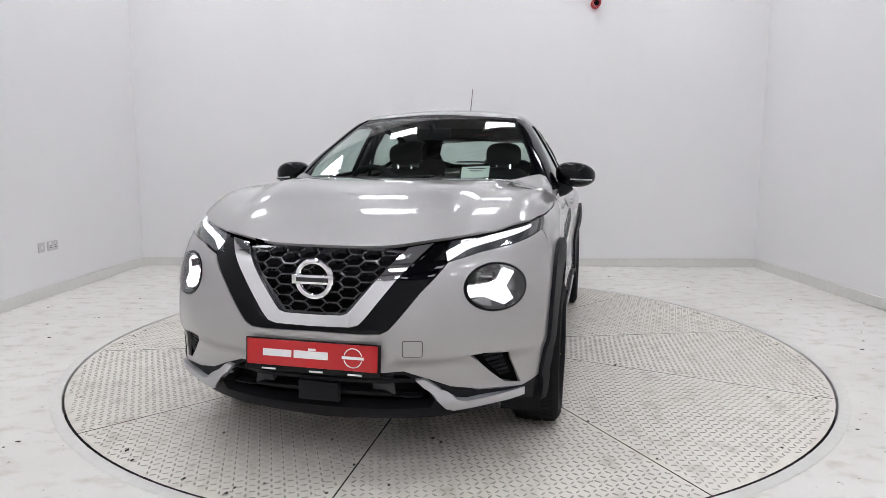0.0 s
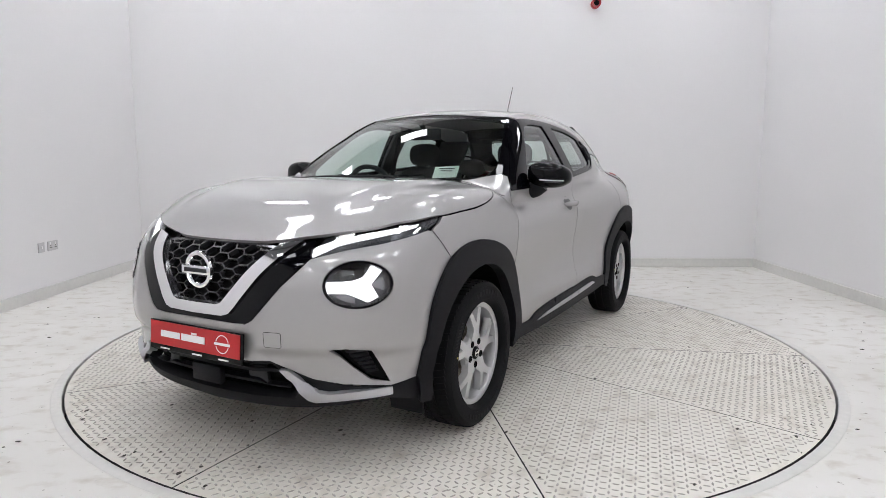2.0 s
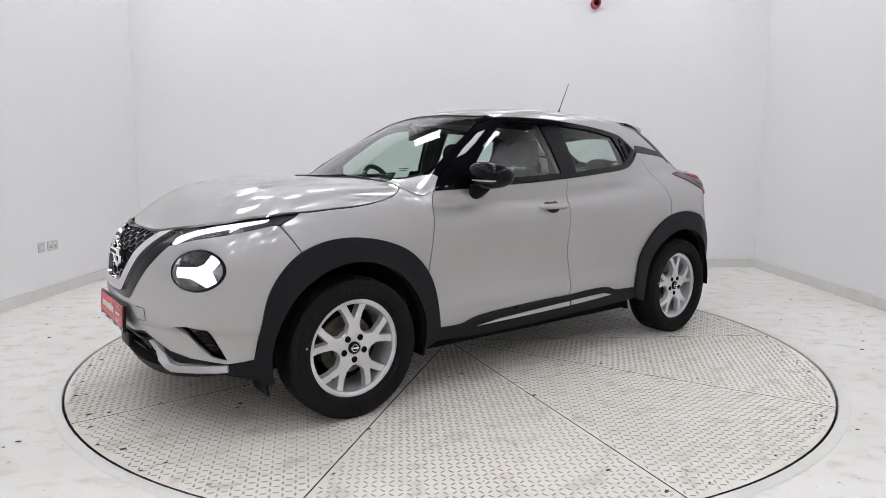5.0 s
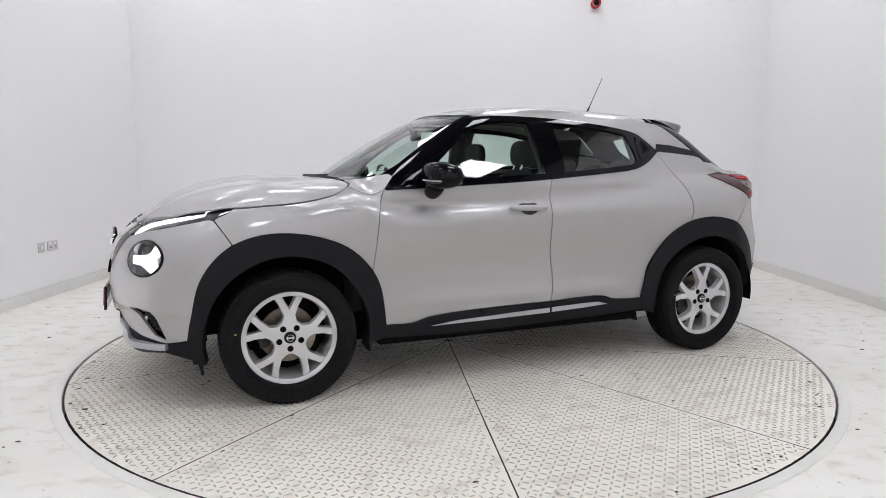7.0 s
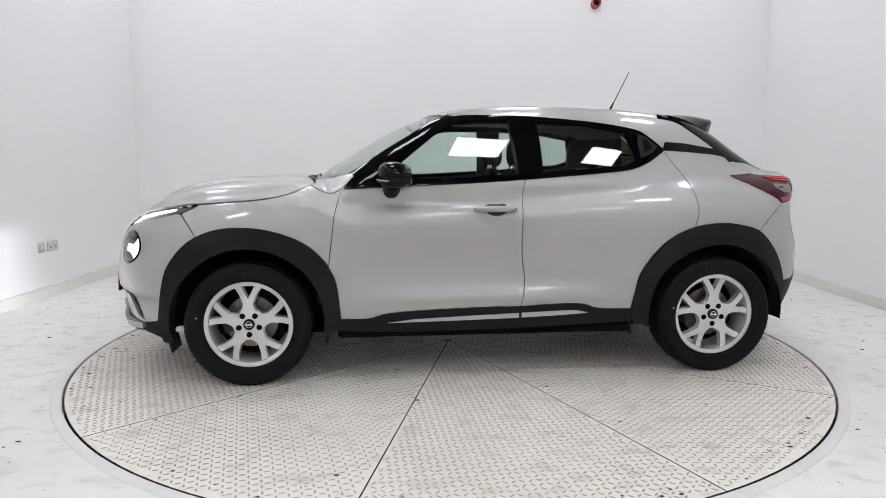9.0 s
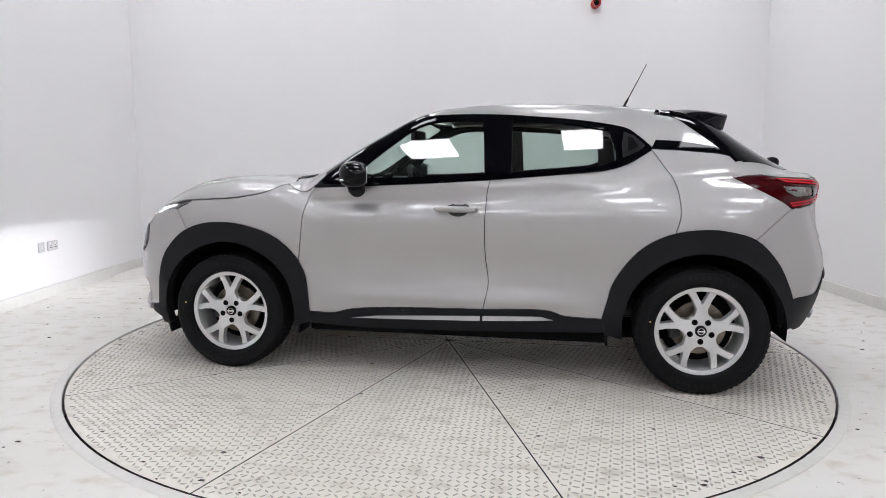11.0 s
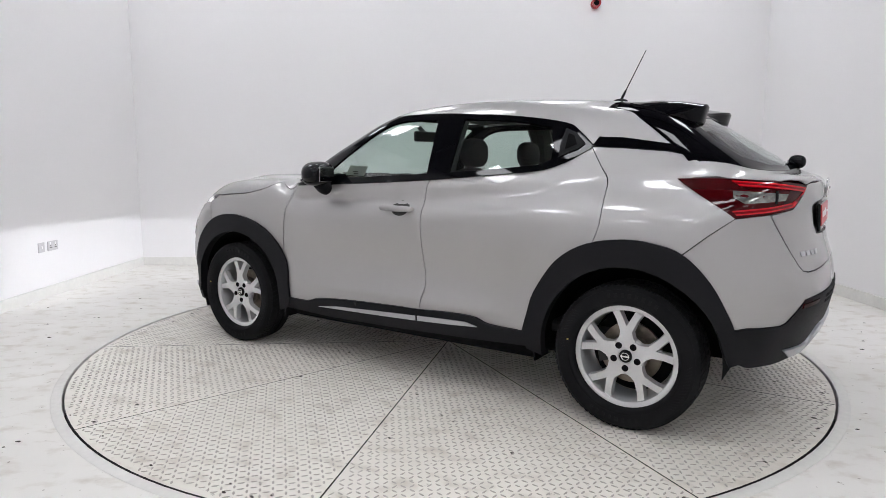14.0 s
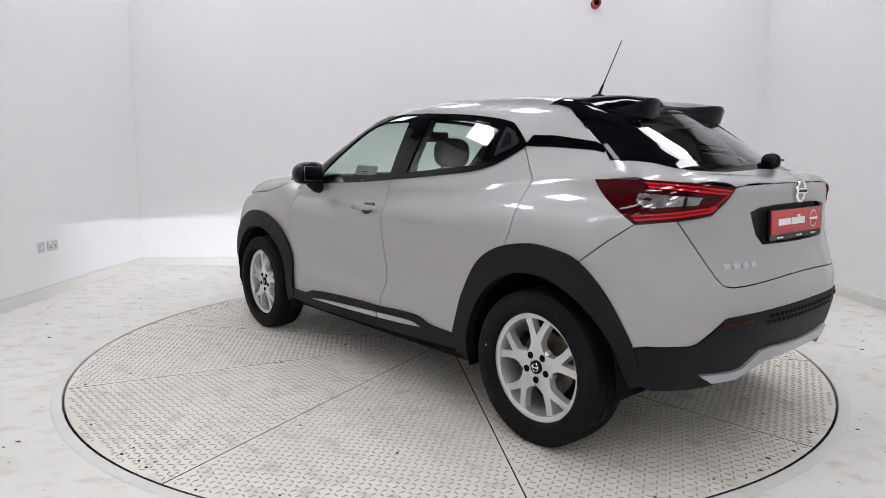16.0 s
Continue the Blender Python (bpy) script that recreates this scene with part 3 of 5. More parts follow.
DOOR_C = curve((-1.055, 1.285), (-1.12, 1.19), (-1.17, 1.11), (-1.185, 0.95), (-1.16, 0.85), n=4)
BELT_F = curve((0.80, 1.075), (0.40, 1.092), (0.0, 1.112), (-0.205, 1.125), n=4)
BELT_R = curve((-0.205, 1.125), (-0.61, 1.158), (-0.82, 1.18), (-0.94, 1.218), (-1.055, 1.285), n=5)
DLO_TOP = curve((-1.055, 1.30), (-0.98, 1.365), (-0.90, 1.408), (-0.65, 1.448), (-0.28, 1.478), (0.0, 1.484), (0.17, 1.476), (0.30, 1.437), (0.40, 1.385), (0.52, 1.30), (0.64, 1.21), (0.74, 1.132), (0.80, 1.075), n=4)
SILL_TOP = curve((0.835, 0.36), (0.68, 0.357), (0.56, 0.385), (0.28, 0.402), (-0.17, 0.412), (-0.50, 0.420), (-0.62, 0.392), (-0.81, 0.385), n=4)


def build_shell():
    # bonnet and wings
    left = BONNET_EDGE + COWL[1:]
    loop = left + [(x, -y) for x, y in left[::-1][1:-1]]
    patch("bonnet", "top", loop, M_PAINT, car, step=0.04, label="silver bonnet with two soft ridges")
    edge = to_xz("top", [p for p in BONNET_EDGE if p[0] <= 1.561])
    # wing: bonnet edge, windscreen foot, door edge, arch, bumper seam
    foot = to_xz("top", [(0.93, 0.69)])
    seam = [(1.585, 0.966), (1.63, 0.946), (1.652, 0.933), (1.648, 0.927), (1.61, 0.87), (1.575, 0.815)]
    arch_part = [p for p in ARCH_F if 0.888 < p[0] < 1.572 and p[1] > 0.6]
    loop = edge + foot + DOOR_A + arch_part[::-1] + seam[::-1]
    patch("front_wing", "side", loop, M_PAINT, car, both=True)
    # doors
    sill = [p for p in SILL_TOP]
    f_low = [p for p in sill if p[0] > -0.165]
    r_low = [p for p in sill if p[0] < -0.18]
    arch_low = [p for p in ARCH_F if p[0] < 0.888 and p[1] < 0.625]
    loop = BELT_F + DOOR_B[1:] + f_low[::-1] + arch_low[::-1] + DOOR_A[::-1]
    fd = patch("front_door", "side", loop, M_PAINT, car, both=True)
    arch_r1 = [p for p in ARCH_R if p[0] > -1.155]
    loop = BELT_R + DOOR_C[1:] + arch_r1[::-1] + r_low[::-1] + DOOR_B[::-1]
    rd = patch("rear_door", "side", loop, M_PAINT, car, both=True)
    # rear quarter: door seam to tail lamp and bumper seam
    arch_r2 = [p for p in ARCH_R if -1.546 < p[0] < -1.158]
    loop = DOOR_C + arch_r2 + [(-1.548, 0.824), (-1.64, 0.905), (-1.735, 0.98), (-1.525, 1.142), (-1.64, 1.150), (-1.565, 1.20), (-1.495, 1.243), (-1.40, 1.262), (-1.2, 1.278)]
    patch("rear_quarter", "side", loop, M_PAINT, car, both=True)
    # roof and its sides
    rim = curve((0.297, 0.0), (0.289, 0.2), (0.262, 0.36), (0.20, 0.50), (0.0, 0.545), (-0.4, 0.548), (-0.8, 0.53), (-1.08, 0.495), n=5)
    back = [(-1.10, 0.42), (-1.19, 0.0)]
    half = rim + back
    loop = half + [(x, -y) for x, y in half[::-1][1:-1]]
    patch("roof", "top", loop, M_PAINT, car, gap=0.0, thick=0.0, step=0.04)
    edge = to_xz("top", rim[15:])
    loop = edge[::-1] + [p for p in DLO_TOP[::-1] if p[0] < 0.195] + [(-1.2, 1.29), (-1.435, 1.274), (-1.345, 1.345), (-1.265, 1.405), (-1.19, 1.462)]
    patch("roof_side", "side", loop, M_PAINT, car, both=True, gap=0.0, thick=0.006)
    return fd, rd


def build_glasshouse():
    # windscreen with its black border
    side = curve((0.99, 0.60), (0.90, 0.665), (0.78, 0.685), (0.62, 0.645), (0.45, 0.585), (0.30, 0.525), (0.215, 0.485), n=4)
    top = curve((0.215, 0.485), (0.277, 0.36), (0.302, 0.2), (0.310, 0.0), n=4)
    foot = curve((1.048, 0.0), (1.035, 0.3), (0.99, 0.60), n=5)
    half = foot + side[1:] + top[1:]
    loop = half + [(x, -y) for x, y in half[::-1][1:-1]]
    inner = [(0.985, 0.0), (0.97, 0.3), (0.935, 0.50), (0.88, 0.585), (0.80, 0.645), (0.70, 0.652), (0.62, 0.630), (0.45, 0.571), (0.31, 0.515), (0.292, 0.480), (0.318, 0.3), (0.336, 0.0)]
    hole = inner + [(x, -y) for x, y in inner[::-1][1:-1]]
    ws = patch("windscreen", "top", loop, M_BLACK, car, holes=[hole], off=-0.004, gap=0.0, label="black-edged windscreen border")
    patch("pane", "top", hole, M_GLASS, car, off=-0.005, gap=0.0, thick=0.0, label="clear tinted windscreen glass")
    # the wing's silver corner under the pillar's foot
    corner = [(0.957, 0.64), (0.972, 0.57), (0.91, 0.54), (0.85, 0.602), (0.80, 0.655), (0.758, 0.705), (0.75, 0.73), (0.80, 0.768), (0.88, 0.765), (0.945, 0.745), (0.982, 0.722)]
    patch("wing_corner", "top", corner, M_PAINT, car, both=True, gap=0.0, off=0.0035, thick=0.008, step=0.02, label="silver wing corner under the pillar")
    # black pillars from bonnet to roof
    p3 = on("top", side)
    a_in = [(q[0], q[2]) for q in p3]
    loop = [p for p in DLO_TOP if p[0] > 0.19][::-1] + [a for a in a_in[::-1]]
    patch("windscreen_pillar", "side", loop, M_BLACK, car, both=True, gap=0.0, off=0.001, label="gloss black windscreen pillar")
    # side window surround with two panes and the handle corner
    outline = BELT_F + BELT_R[1:] + DLO_TOP[:-1]
    g1 = curve((0.575, 1.118), (0.48, 1.215), (0.36, 1.315), (0.25, 1.398), (0.14, 1.438), (0.0, 1.447), (-0.135, 1.445), n=3) + [(-0.155, 1.30), (-0.17, 1.148), (0.2, 1.128)]
    g2 = curve((-0.31, 1.155), (-0.31, 1.30), (-0.305, 1.441), n=3) + curve((-0.32, 1.442), (-0.60, 1.424), (-0.83, 1.385), n=3) + [(-0.865, 1.28), (-0.868, 1.222), (-0.80, 1.196), (-0.60, 1.178)]
    patch("window_surround", "side", outline, M_BLACK, car, holes=[g1, g2], both=True, gap=0.001, off=0.002)
    for glass_loop, material, doors, words in ((g1, M_GLASS, FRONT_DOOR, "tinted front side window glass"), (g2, M_GLASSD, REAR_DOOR, "tinted rear side window glass")):
        for pane, door in zip(patch("pane", "side", glass_loop, material, car, both=True, gap=0.0, thick=0.0, off=-0.006, label=words), doors):
            pane.parent, pane.location = door, (0, 0, 0)
    # black blade from the window line to the rear screen
    loop = [(-1.055, 1.285), (-1.2, 1.28), (-1.40, 1.264), (-1.455, 1.252), (-1.448, 1.274), (-1.41, 1.294), (-1.2, 1.326), (-1.08, 1.332)]
    patch("window_blade", "side", loop, M_BLACK, car, both=True, gap=0.0, off=0.004)
    # tailgate's glass with its black sides
    half = curve((-1.19, 0.0), (-1.14, 0.36), (-1.115, 0.485), n=4) + curve((-1.19, 0.497), (-1.33, 0.545), (-1.43, 0.575), (-1.495, 0.600), n=4) + curve((-1.62, 0.555), (-1.763, 0.468), (-1.855, 0.3), (-1.89, 0.0), n=4)
    loop = half + [(x, -y) for x, y in half[::-1][1:-1]]
    inner = [(-1.47, 0.0), (-1.47, 0.38), (-1.58, 0.43), (-1.70, 0.425), (-1.79, 0.34), (-1.845, 0.2), (-1.858, 0.0)]
    hole = inner + [(x, -y) for x, y in inner[::-1][1:-1]]
    patch("rear_screen_frame", "top", loop, M_BLACK, car, holes=[hole], gap=0.0, off=0.002, label="gloss black tailgate surround")
    patch("pane", "top", hole, M_GLASSD, car, gap=0.0, thick=0.0, off=-0.003, label="dark tinted rear screen glass")


FRONT_DOOR, REAR_DOOR = build_shell()
build_glasshouse()


# ---- the car's front ----
def mirrored(half):
    """A closed outline from its left half, which starts and ends on the middle line."""
    return half + [(-a, b) for a, b in half[::-1][1:-1]]


def clip_convex(poly, hull):
    out = poly
    for (x0, y0), (x1, y1) in zip(hull, hull[1:] + hull[:1]):
        side = [(x1 - x0) * (y - y0) - (y1 - y0) * (x - x0) for x, y in out]
        got = []
        for k, (p, s) in enumerate(zip(out, side)):
            q, r = out[(k + 1) % len(out)], side[(k + 1) % len(out)]
            if s >= 0:
                got.append(p)
            if (s >= 0) != (r >= 0):
                f = s / (s - r)
                got.append((p[0] + (q[0] - p[0]) * f, p[1] + (q[1] - p[1]) * f))
        out = got
        if len(out) < 3:
            return []
    return out


def area(poly):
    return abs(sum(a[0] * b[1] - b[0] * a[1] for a, b in zip(poly, poly[1:] + poly[:1]))) / 2


DRL_TOP = around("nose", on("top", [(x - 0.004, y + 0.002) for x, y in BONNET_EDGE if 1.557 <= x <= 1.955]))
DRL = [(0.372, 0.846), (0.418, 0.884)] + DRL_TOP + [(0.895, 0.966), (0.853, 0.947), (0.823, 0.936), (0.75, 0.918), (0.645, 0.894), (0.53, 0.873), (0.44, 0.852)]
LAMP = (0.563, 0.746, 0.106, 0.087)


def ellipse(cu, cv, ru, rv, n=44, tilt=0.0):
    c, s = math.cos(tilt), math.sin(tilt)
    return [(cu + ru * math.cos(k * math.tau / n) * c - rv * math.sin(k * math.tau / n) * s,
             cv + ru * math.cos(k * math.tau / n) * s + rv * math.sin(k * math.tau / n) * c) for k in range(n)]


VENT = [(0.474, 0.497), (0.52, 0.501), (0.598, 0.492), (0.626, 0.43), (0.655, 0.362), (0.60, 0.372), (0.550, 0.420), (0.508, 0.468)]
V_BLACK = [(0.0, 0.588), (0.20, 0.585), (0.255, 0.588), (0.285, 0.604), (0.318, 0.642), (0.39, 0.735), (0.478, 0.842)]
V_CHROME = [(0.0, 0.607), (0.145, 0.609), (0.178, 0.618), (0.205, 0.646), (0.303, 0.774), (0.418, 0.900)]
V_GRILLE = [(0.0, 0.650), (0.11, 0.651), (0.133, 0.658), (0.152, 0.678), (0.24, 0.785), (0.328, 0.884)]
PAINT_LOW = [(0.0, 0.436), (0.20, 0.436), (0.278, 0.438), (0.352, 0.408), (0.421, 0.374), (0.511, 0.354), (0.60, 0.348), (0.66, 0.343), (0.70, 0.350)]


def front_to_nose(pts):
    return around("nose", on("front", pts))


def build_front():
    arch_side = [p for p in ARCH_F if p[0] > 1.572]
    corner = around("nose", on("side", [p for p in arch_side if p[0] > 1.58] + [(1.575, 0.815), (1.61, 0.87), (1.652, 0.930)]))
    low = DRL[-5:]
    vb = front_to_nose(V_BLACK)
    half = PAINT_LOW + corner + low[:-1] + vb[::-1]
    lamp = ellipse(*LAMP, tilt=0.12)
    holes = [lamp, VENT, [(-a, b) for a, b in lamp], [(-a, b) for a, b in VENT]]
    patch("front_bumper", "nose", mirrored(half), M_PAINT, car, holes=holes, step=0.03, label="silver painted front bumper cover")
    # black V, bright V and the grille between
    edge = [(0.455, 0.905), (0.418, 0.903)]
    patch("grille_surround", "front", mirrored_pair(V_BLACK + edge[:1], V_CHROME), M_BLACK, car, gap=0.0, off=-0.002, thick=0.03, label="gloss black V round the grille")
    patch("grille_trim", "front", mirrored_pair(V_CHROME, V_GRILLE), M_CHROME, car, gap=0.001, off=0.010, thick=0.04, label="bright chrome V-shaped grille trim")
    hull = mirrored(V_GRILLE + [(0.20, 0.893), (0.0, 0.896)])
    patch("grille_back", "front", hull, M_DARK, car, gap=-0.004, off=-0.05, thick=0.0)
    inner = inset(hull, 0.006)
    a, b = 0.043, 0.0195
    cells = []
    for r in range(-2, 15):
        for c in range(-4, 5):
            cx, cz = c * 3 * a + (1.5 * a if r % 2 else 0), 0.655 + r * b
            hexa = [(cx - a, cz), (cx - a / 2, cz - b), (cx + a / 2, cz - b), (cx + a, cz), (cx + a / 2, cz + b), (cx - a / 2, cz + b)]
            got = clip_convex(hexa, hull_ccw(inner))
            if len(got) > 2 and area(got) > 0.0003:
                cells.append(inset(clean(got), 0.0027))
    patch("grille_mesh", "front", hull, M_MESH, car, holes=cells, gap=0.0, off=-0.012, thick=0.022, step=0.06, edge=0.05, label="black honeycomb grille")
    # maker's ring with a plain bar
    ring_badge(2.152, 0.0, 0.778, 1, 0.066)
    # slim lamps under the bonnet's edge
    for s in (1, -1):
        m = s < 0
        hl = patch("daytime_lamp", "nose", DRL, M_LAMPDARK, car, gap=0.002, off=-0.022, thick=0.0, mirror=m, label="slim clear daytime running lamp, lit white")
        led = [(0.378, 0.850), (0.434, 0.891), (0.50, 0.914), (0.60, 0.937), (0.70, 0.953), (0.80, 0.966), (0.79, 0.957), (0.665, 0.932), (0.56, 0.910), (0.50, 0.894), (0.425, 0.856)]
        sub(patch("light_strip", "nose", led, M_LED, car, gap=0.0, off=-0.012, thick=0.008, mirror=m), hl, "glowing white light strip")
        gl = patch("lens", "nose", DRL, M_LENS, car, gap=0.0015, off=0.002, thick=0.0, mirror=m)
        gl.visible_shadow = False
        sub(gl, hl)
        # round headlamps
        hd = patch("headlamp", "nose", ellipse(LAMP[0], LAMP[1], 0.105, 0.086, tilt=0.12), M_LAMPDARK, car, gap=0.0, holes=[[(0.486, 0.7665), (0.566, 0.7665), (0.566, 0.812), (0.486, 0.812)]], off=-0.045, thick=0.0, mirror=m, label="round headlamp with a lit three-armed star")
        bz = patch("bezel", "nose", lamp, M_BLACK, car, holes=[ellipse(LAMP[0], LAMP[1], 0.096, 0.078, tilt=0.12)], gap=0.001, off=0.003, thick=0.05, mirror=m)
        sub(bz, hd, "gloss black lamp ring")
        star = [(0.464, 0.757), (0.465, 0.715), (0.53, 0.713), (0.592, 0.680), (0.624, 0.699), (0.602, 0.748), (0.640, 0.800), (0.603, 0.818), (0.578, 0.776), (0.548, 0.7615)]
        sub(patch("lamp_star", "nose", star, M_STAR, car, gap=0.0, off=-0.02, thick=0.02, mirror=m, step=0.02), hd, "white glowing star-shaped light guide")
        for a0 in (0.05, 4.2):
            wedge = [(LAMP[0] + 0.03 * math.cos(a0), LAMP[1] + 0.02 * math.sin(a0))] + [(LAMP[0] + 0.088 * math.cos(a0 + k * 0.2), LAMP[1] + 0.070 * math.sin(a0 + k * 0.2)) for k in range(-2, 3)]
            sub(patch("reflector", "nose", wedge, M_REFL, car, gap=0.0, off=-0.034, thick=0.01, mirror=m), hd)
        gl = patch("lens", "nose", ellipse(LAMP[0], LAMP[1], 0.098, 0.080, tilt=0.12), M_LENS, car, gap=0.0, off=0.006, thick=0.0, mirror=m)
        gl.visible_shadow = False
        sub(gl, hd)
        projector(s, hd)
        # corner vents
        vt = patch("corner_vent", "nose", VENT, M_DARK, car, gap=0.0, off=-0.03, thick=0.0, mirror=m, label="black slatted corner vent")
        for k in range(6):
            f = k / 6
            a, b = 0.52 + 0.075 * f, 0.483 - 0.095 * f
            sub(patch("slat", "nose", [(a, b), (a + 0.062 - 0.03 * f, b + 0.006), (a + 0.066 - 0.03 * f, b - 0.004), (a + 0.006, b - 0.010)], M_PLASTIC, car, gap=0.0, off=-0.012, thick=0.012, mirror=m), vt)
    # lower black bumper with intake, bars and silver skid blades
    lip = [(0.0, 0.222), (0.25, 0.236), (0.43, 0.250), (0.52, 0.264), (0.60, 0.282), (0.645, 0.290), (0.70, 0.277), (0.765, 0.255)]
    end = around("nose", on("side", [(1.75, 0.25), (1.785, 0.36)]))
    low = lip + end + PAINT_LOW[::-1]
    mouth = [(0.0, 0.425), (0.20, 0.425), (0.282, 0.425), (0.335, 0.385), (0.375, 0.33), (0.36, 0.292), (0.20, 0.280), (0.0, 0.276)]
    patch("lower_bumper", "nose", mirrored(low), M_PLASTIC, car, holes=[mirrored(mouth)], gap=0.0, off=-0.006, thick=0.05, label="textured black lower bumper")
    patch("intake", "nose", mirrored(mouth), M_DARK, car, gap=-0.004, off=-0.075, thick=0.0, label="dark lower air intake")
    for z0 in (0.388, 0.335):
        patch("intake_bar", "nose", mirrored([(0.0, z0 - 0.007), (0.335, z0 - 0.007), (0.33, z0 + 0.007), (0.0, z0 + 0.007)]), M_PLASTIC, car, gap=0.0, off=-0.028, thick=0.03, step=0.05)
    for u in (-0.215, 0.215):
        patch("intake_block", "nose", [(u - 0.04, 0.348), (u + 0.04, 0.348), (u + 0.04, 0.40), (u - 0.04, 0.40)], M_TRIM, car, gap=0.0, off=-0.04, thick=0.03)
    part("sensor_block", box(0.03, 0.165, 0.075, (2.128, 0.0, 0.345), 0.006), M_PLASTIC, car, "square black radar cover", smooth=True)
    blade = [(0.314, 0.410), (0.343, 0.412), (0.437, 0.331), (0.47, 0.325), (0.662, 0.340), (0.664, 0.314), (0.55, 0.300), (0.43, 0.288), (0.405, 0.298)]
    patch("skid_blade", "nose", blade, M_SATIN, car, gap=0.0, off=0.014, thick=0.04, both=True, label="satin silver skid blade")
    # towing eye cover: a thin joint round a square
    sq = [(0.272, 0.508), (0.276, 0.503), (0.326, 0.503), (0.331, 0.508), (0.331, 0.560), (0.326, 0.565), (0.276, 0.565), (0.272, 0.560)]
    patch("towing_cover_joint", "nose", sq, M_GAP, car, gap=0.0, off=0.0012, thick=0.0)
    patch("towing_cover", "nose", sq, M_PAINT, car, gap=0.0022, off=0.0022, thick=0.002, label="square silver towing eye cover")
    plate(2.188, 0.4915, 1, 4.0)


def projector(s, lamp):
    """A low-beam slot: a thin lit strip between shields that cut the beam off level."""
    q = on("nose", [(0.526, 0.7995)])[0]
    x1, y0, z0 = q[0] - 0.014, s * q[1], 0.7995
    x0, w = x1 - 0.095, 0.030
    mid, run = (x0 + x1) / 2 - 0.006, x1 - x0 + 0.012
    bm = bmesh.new()
    box(run, 2 * w + 0.012, 0.001, (mid, y0, z0 + 0.0016), bm=bm)
    box(0.05, 2 * w + 0.012, 0.001, (x0 + 0.019, y0, z0 - 0.030), bm=bm)
    for d in (-1, 1):
        box(run, 0.001, 0.033, (mid, y0 + d * (w + 0.0015), z0 - 0.014), bm=bm)
    box(0.003, 2 * w + 0.012, 0.036, (x0 - 0.002, y0, z0 - 0.0145), bm=bm)
    # the lip that sets the level of the cut-off
    box(0.002, 2 * w + 0.004, 0.004, (x1 - 0.001, y0, z0 + 0.0004), bm=bm)
    sub(part("beam_shield", bm, M_BAFFLE, None), lamp)
    sub(part("beam_strip", box(0.001, 2 * w, 0.0014, (x0 + 0.002, y0, z0)), M_BEAMLED, None), lamp, "bright low-beam light strip")


def hull_ccw(loop):
    a = sum(p[0] * q[1] - q[0] * p[1] for p, q in zip(loop, loop[1:] + loop[:1]))
    # the convex part of the outline: drop nothing, the grille is convex
    return loop if a > 0 else loop[::-1]


def mirrored_pair(outer, inner):
    """A U-shaped band between two half outlines."""
    o = [(-a, b) for a, b in outer[::-1]] + outer[1:]
    i = [(-a, b) for a, b in inner[::-1]] + inner[1:]
    return o + i[::-1]


def sub(ob, parent, label=""):
    """Makes a part of the car a piece of one of its parts."""
    ob.parent = parent
    ob.location = (0, 0, 0)
    if label:
        ob["label"] = label
    return ob


def ring_badge(x, y, z, way, r, deep=0.010):
    k = r / 0.066
    bm = bmesh.new()
    n, m = 40, 8
    vs = [[bm.verts.new((x + way * deep * math.sin(b * math.tau / m), y + (r + 0.011 * k * math.cos(b * math.tau / m)) * math.cos(a * math.tau / n),
                         z + (r + 0.011 * k * math.cos(b * math.tau / m)) * math.sin(a * math.tau / n))) for b in range(m)] for a in range(n)]
    for a in range(n):
        for b in range(m):
            bm.faces.new((vs[a][b], vs[(a + 1) % n][b], vs[(a + 1) % n][(b + 1) % m], vs[a][(b + 1) % m]))
    bd = part("badge", bm, M_CHROME, car, "round chrome badge with a plain bar", smooth=True)
    sub(part("badge_bar", box(2.2 * deep, 2 * r + 0.032 * k, 0.034 * k, (x + way * 0.8 * deep, y, z), 0.3 * deep), M_CHROME, None, smooth=True), bd)
    sub(part("badge_inlay", box(0.002, 2 * r - 0.006, 0.016 * k, (x + way * (1.9 * deep + 0.0008), y, z)), M_TRIM, None), bd, "dark inlaid strip")


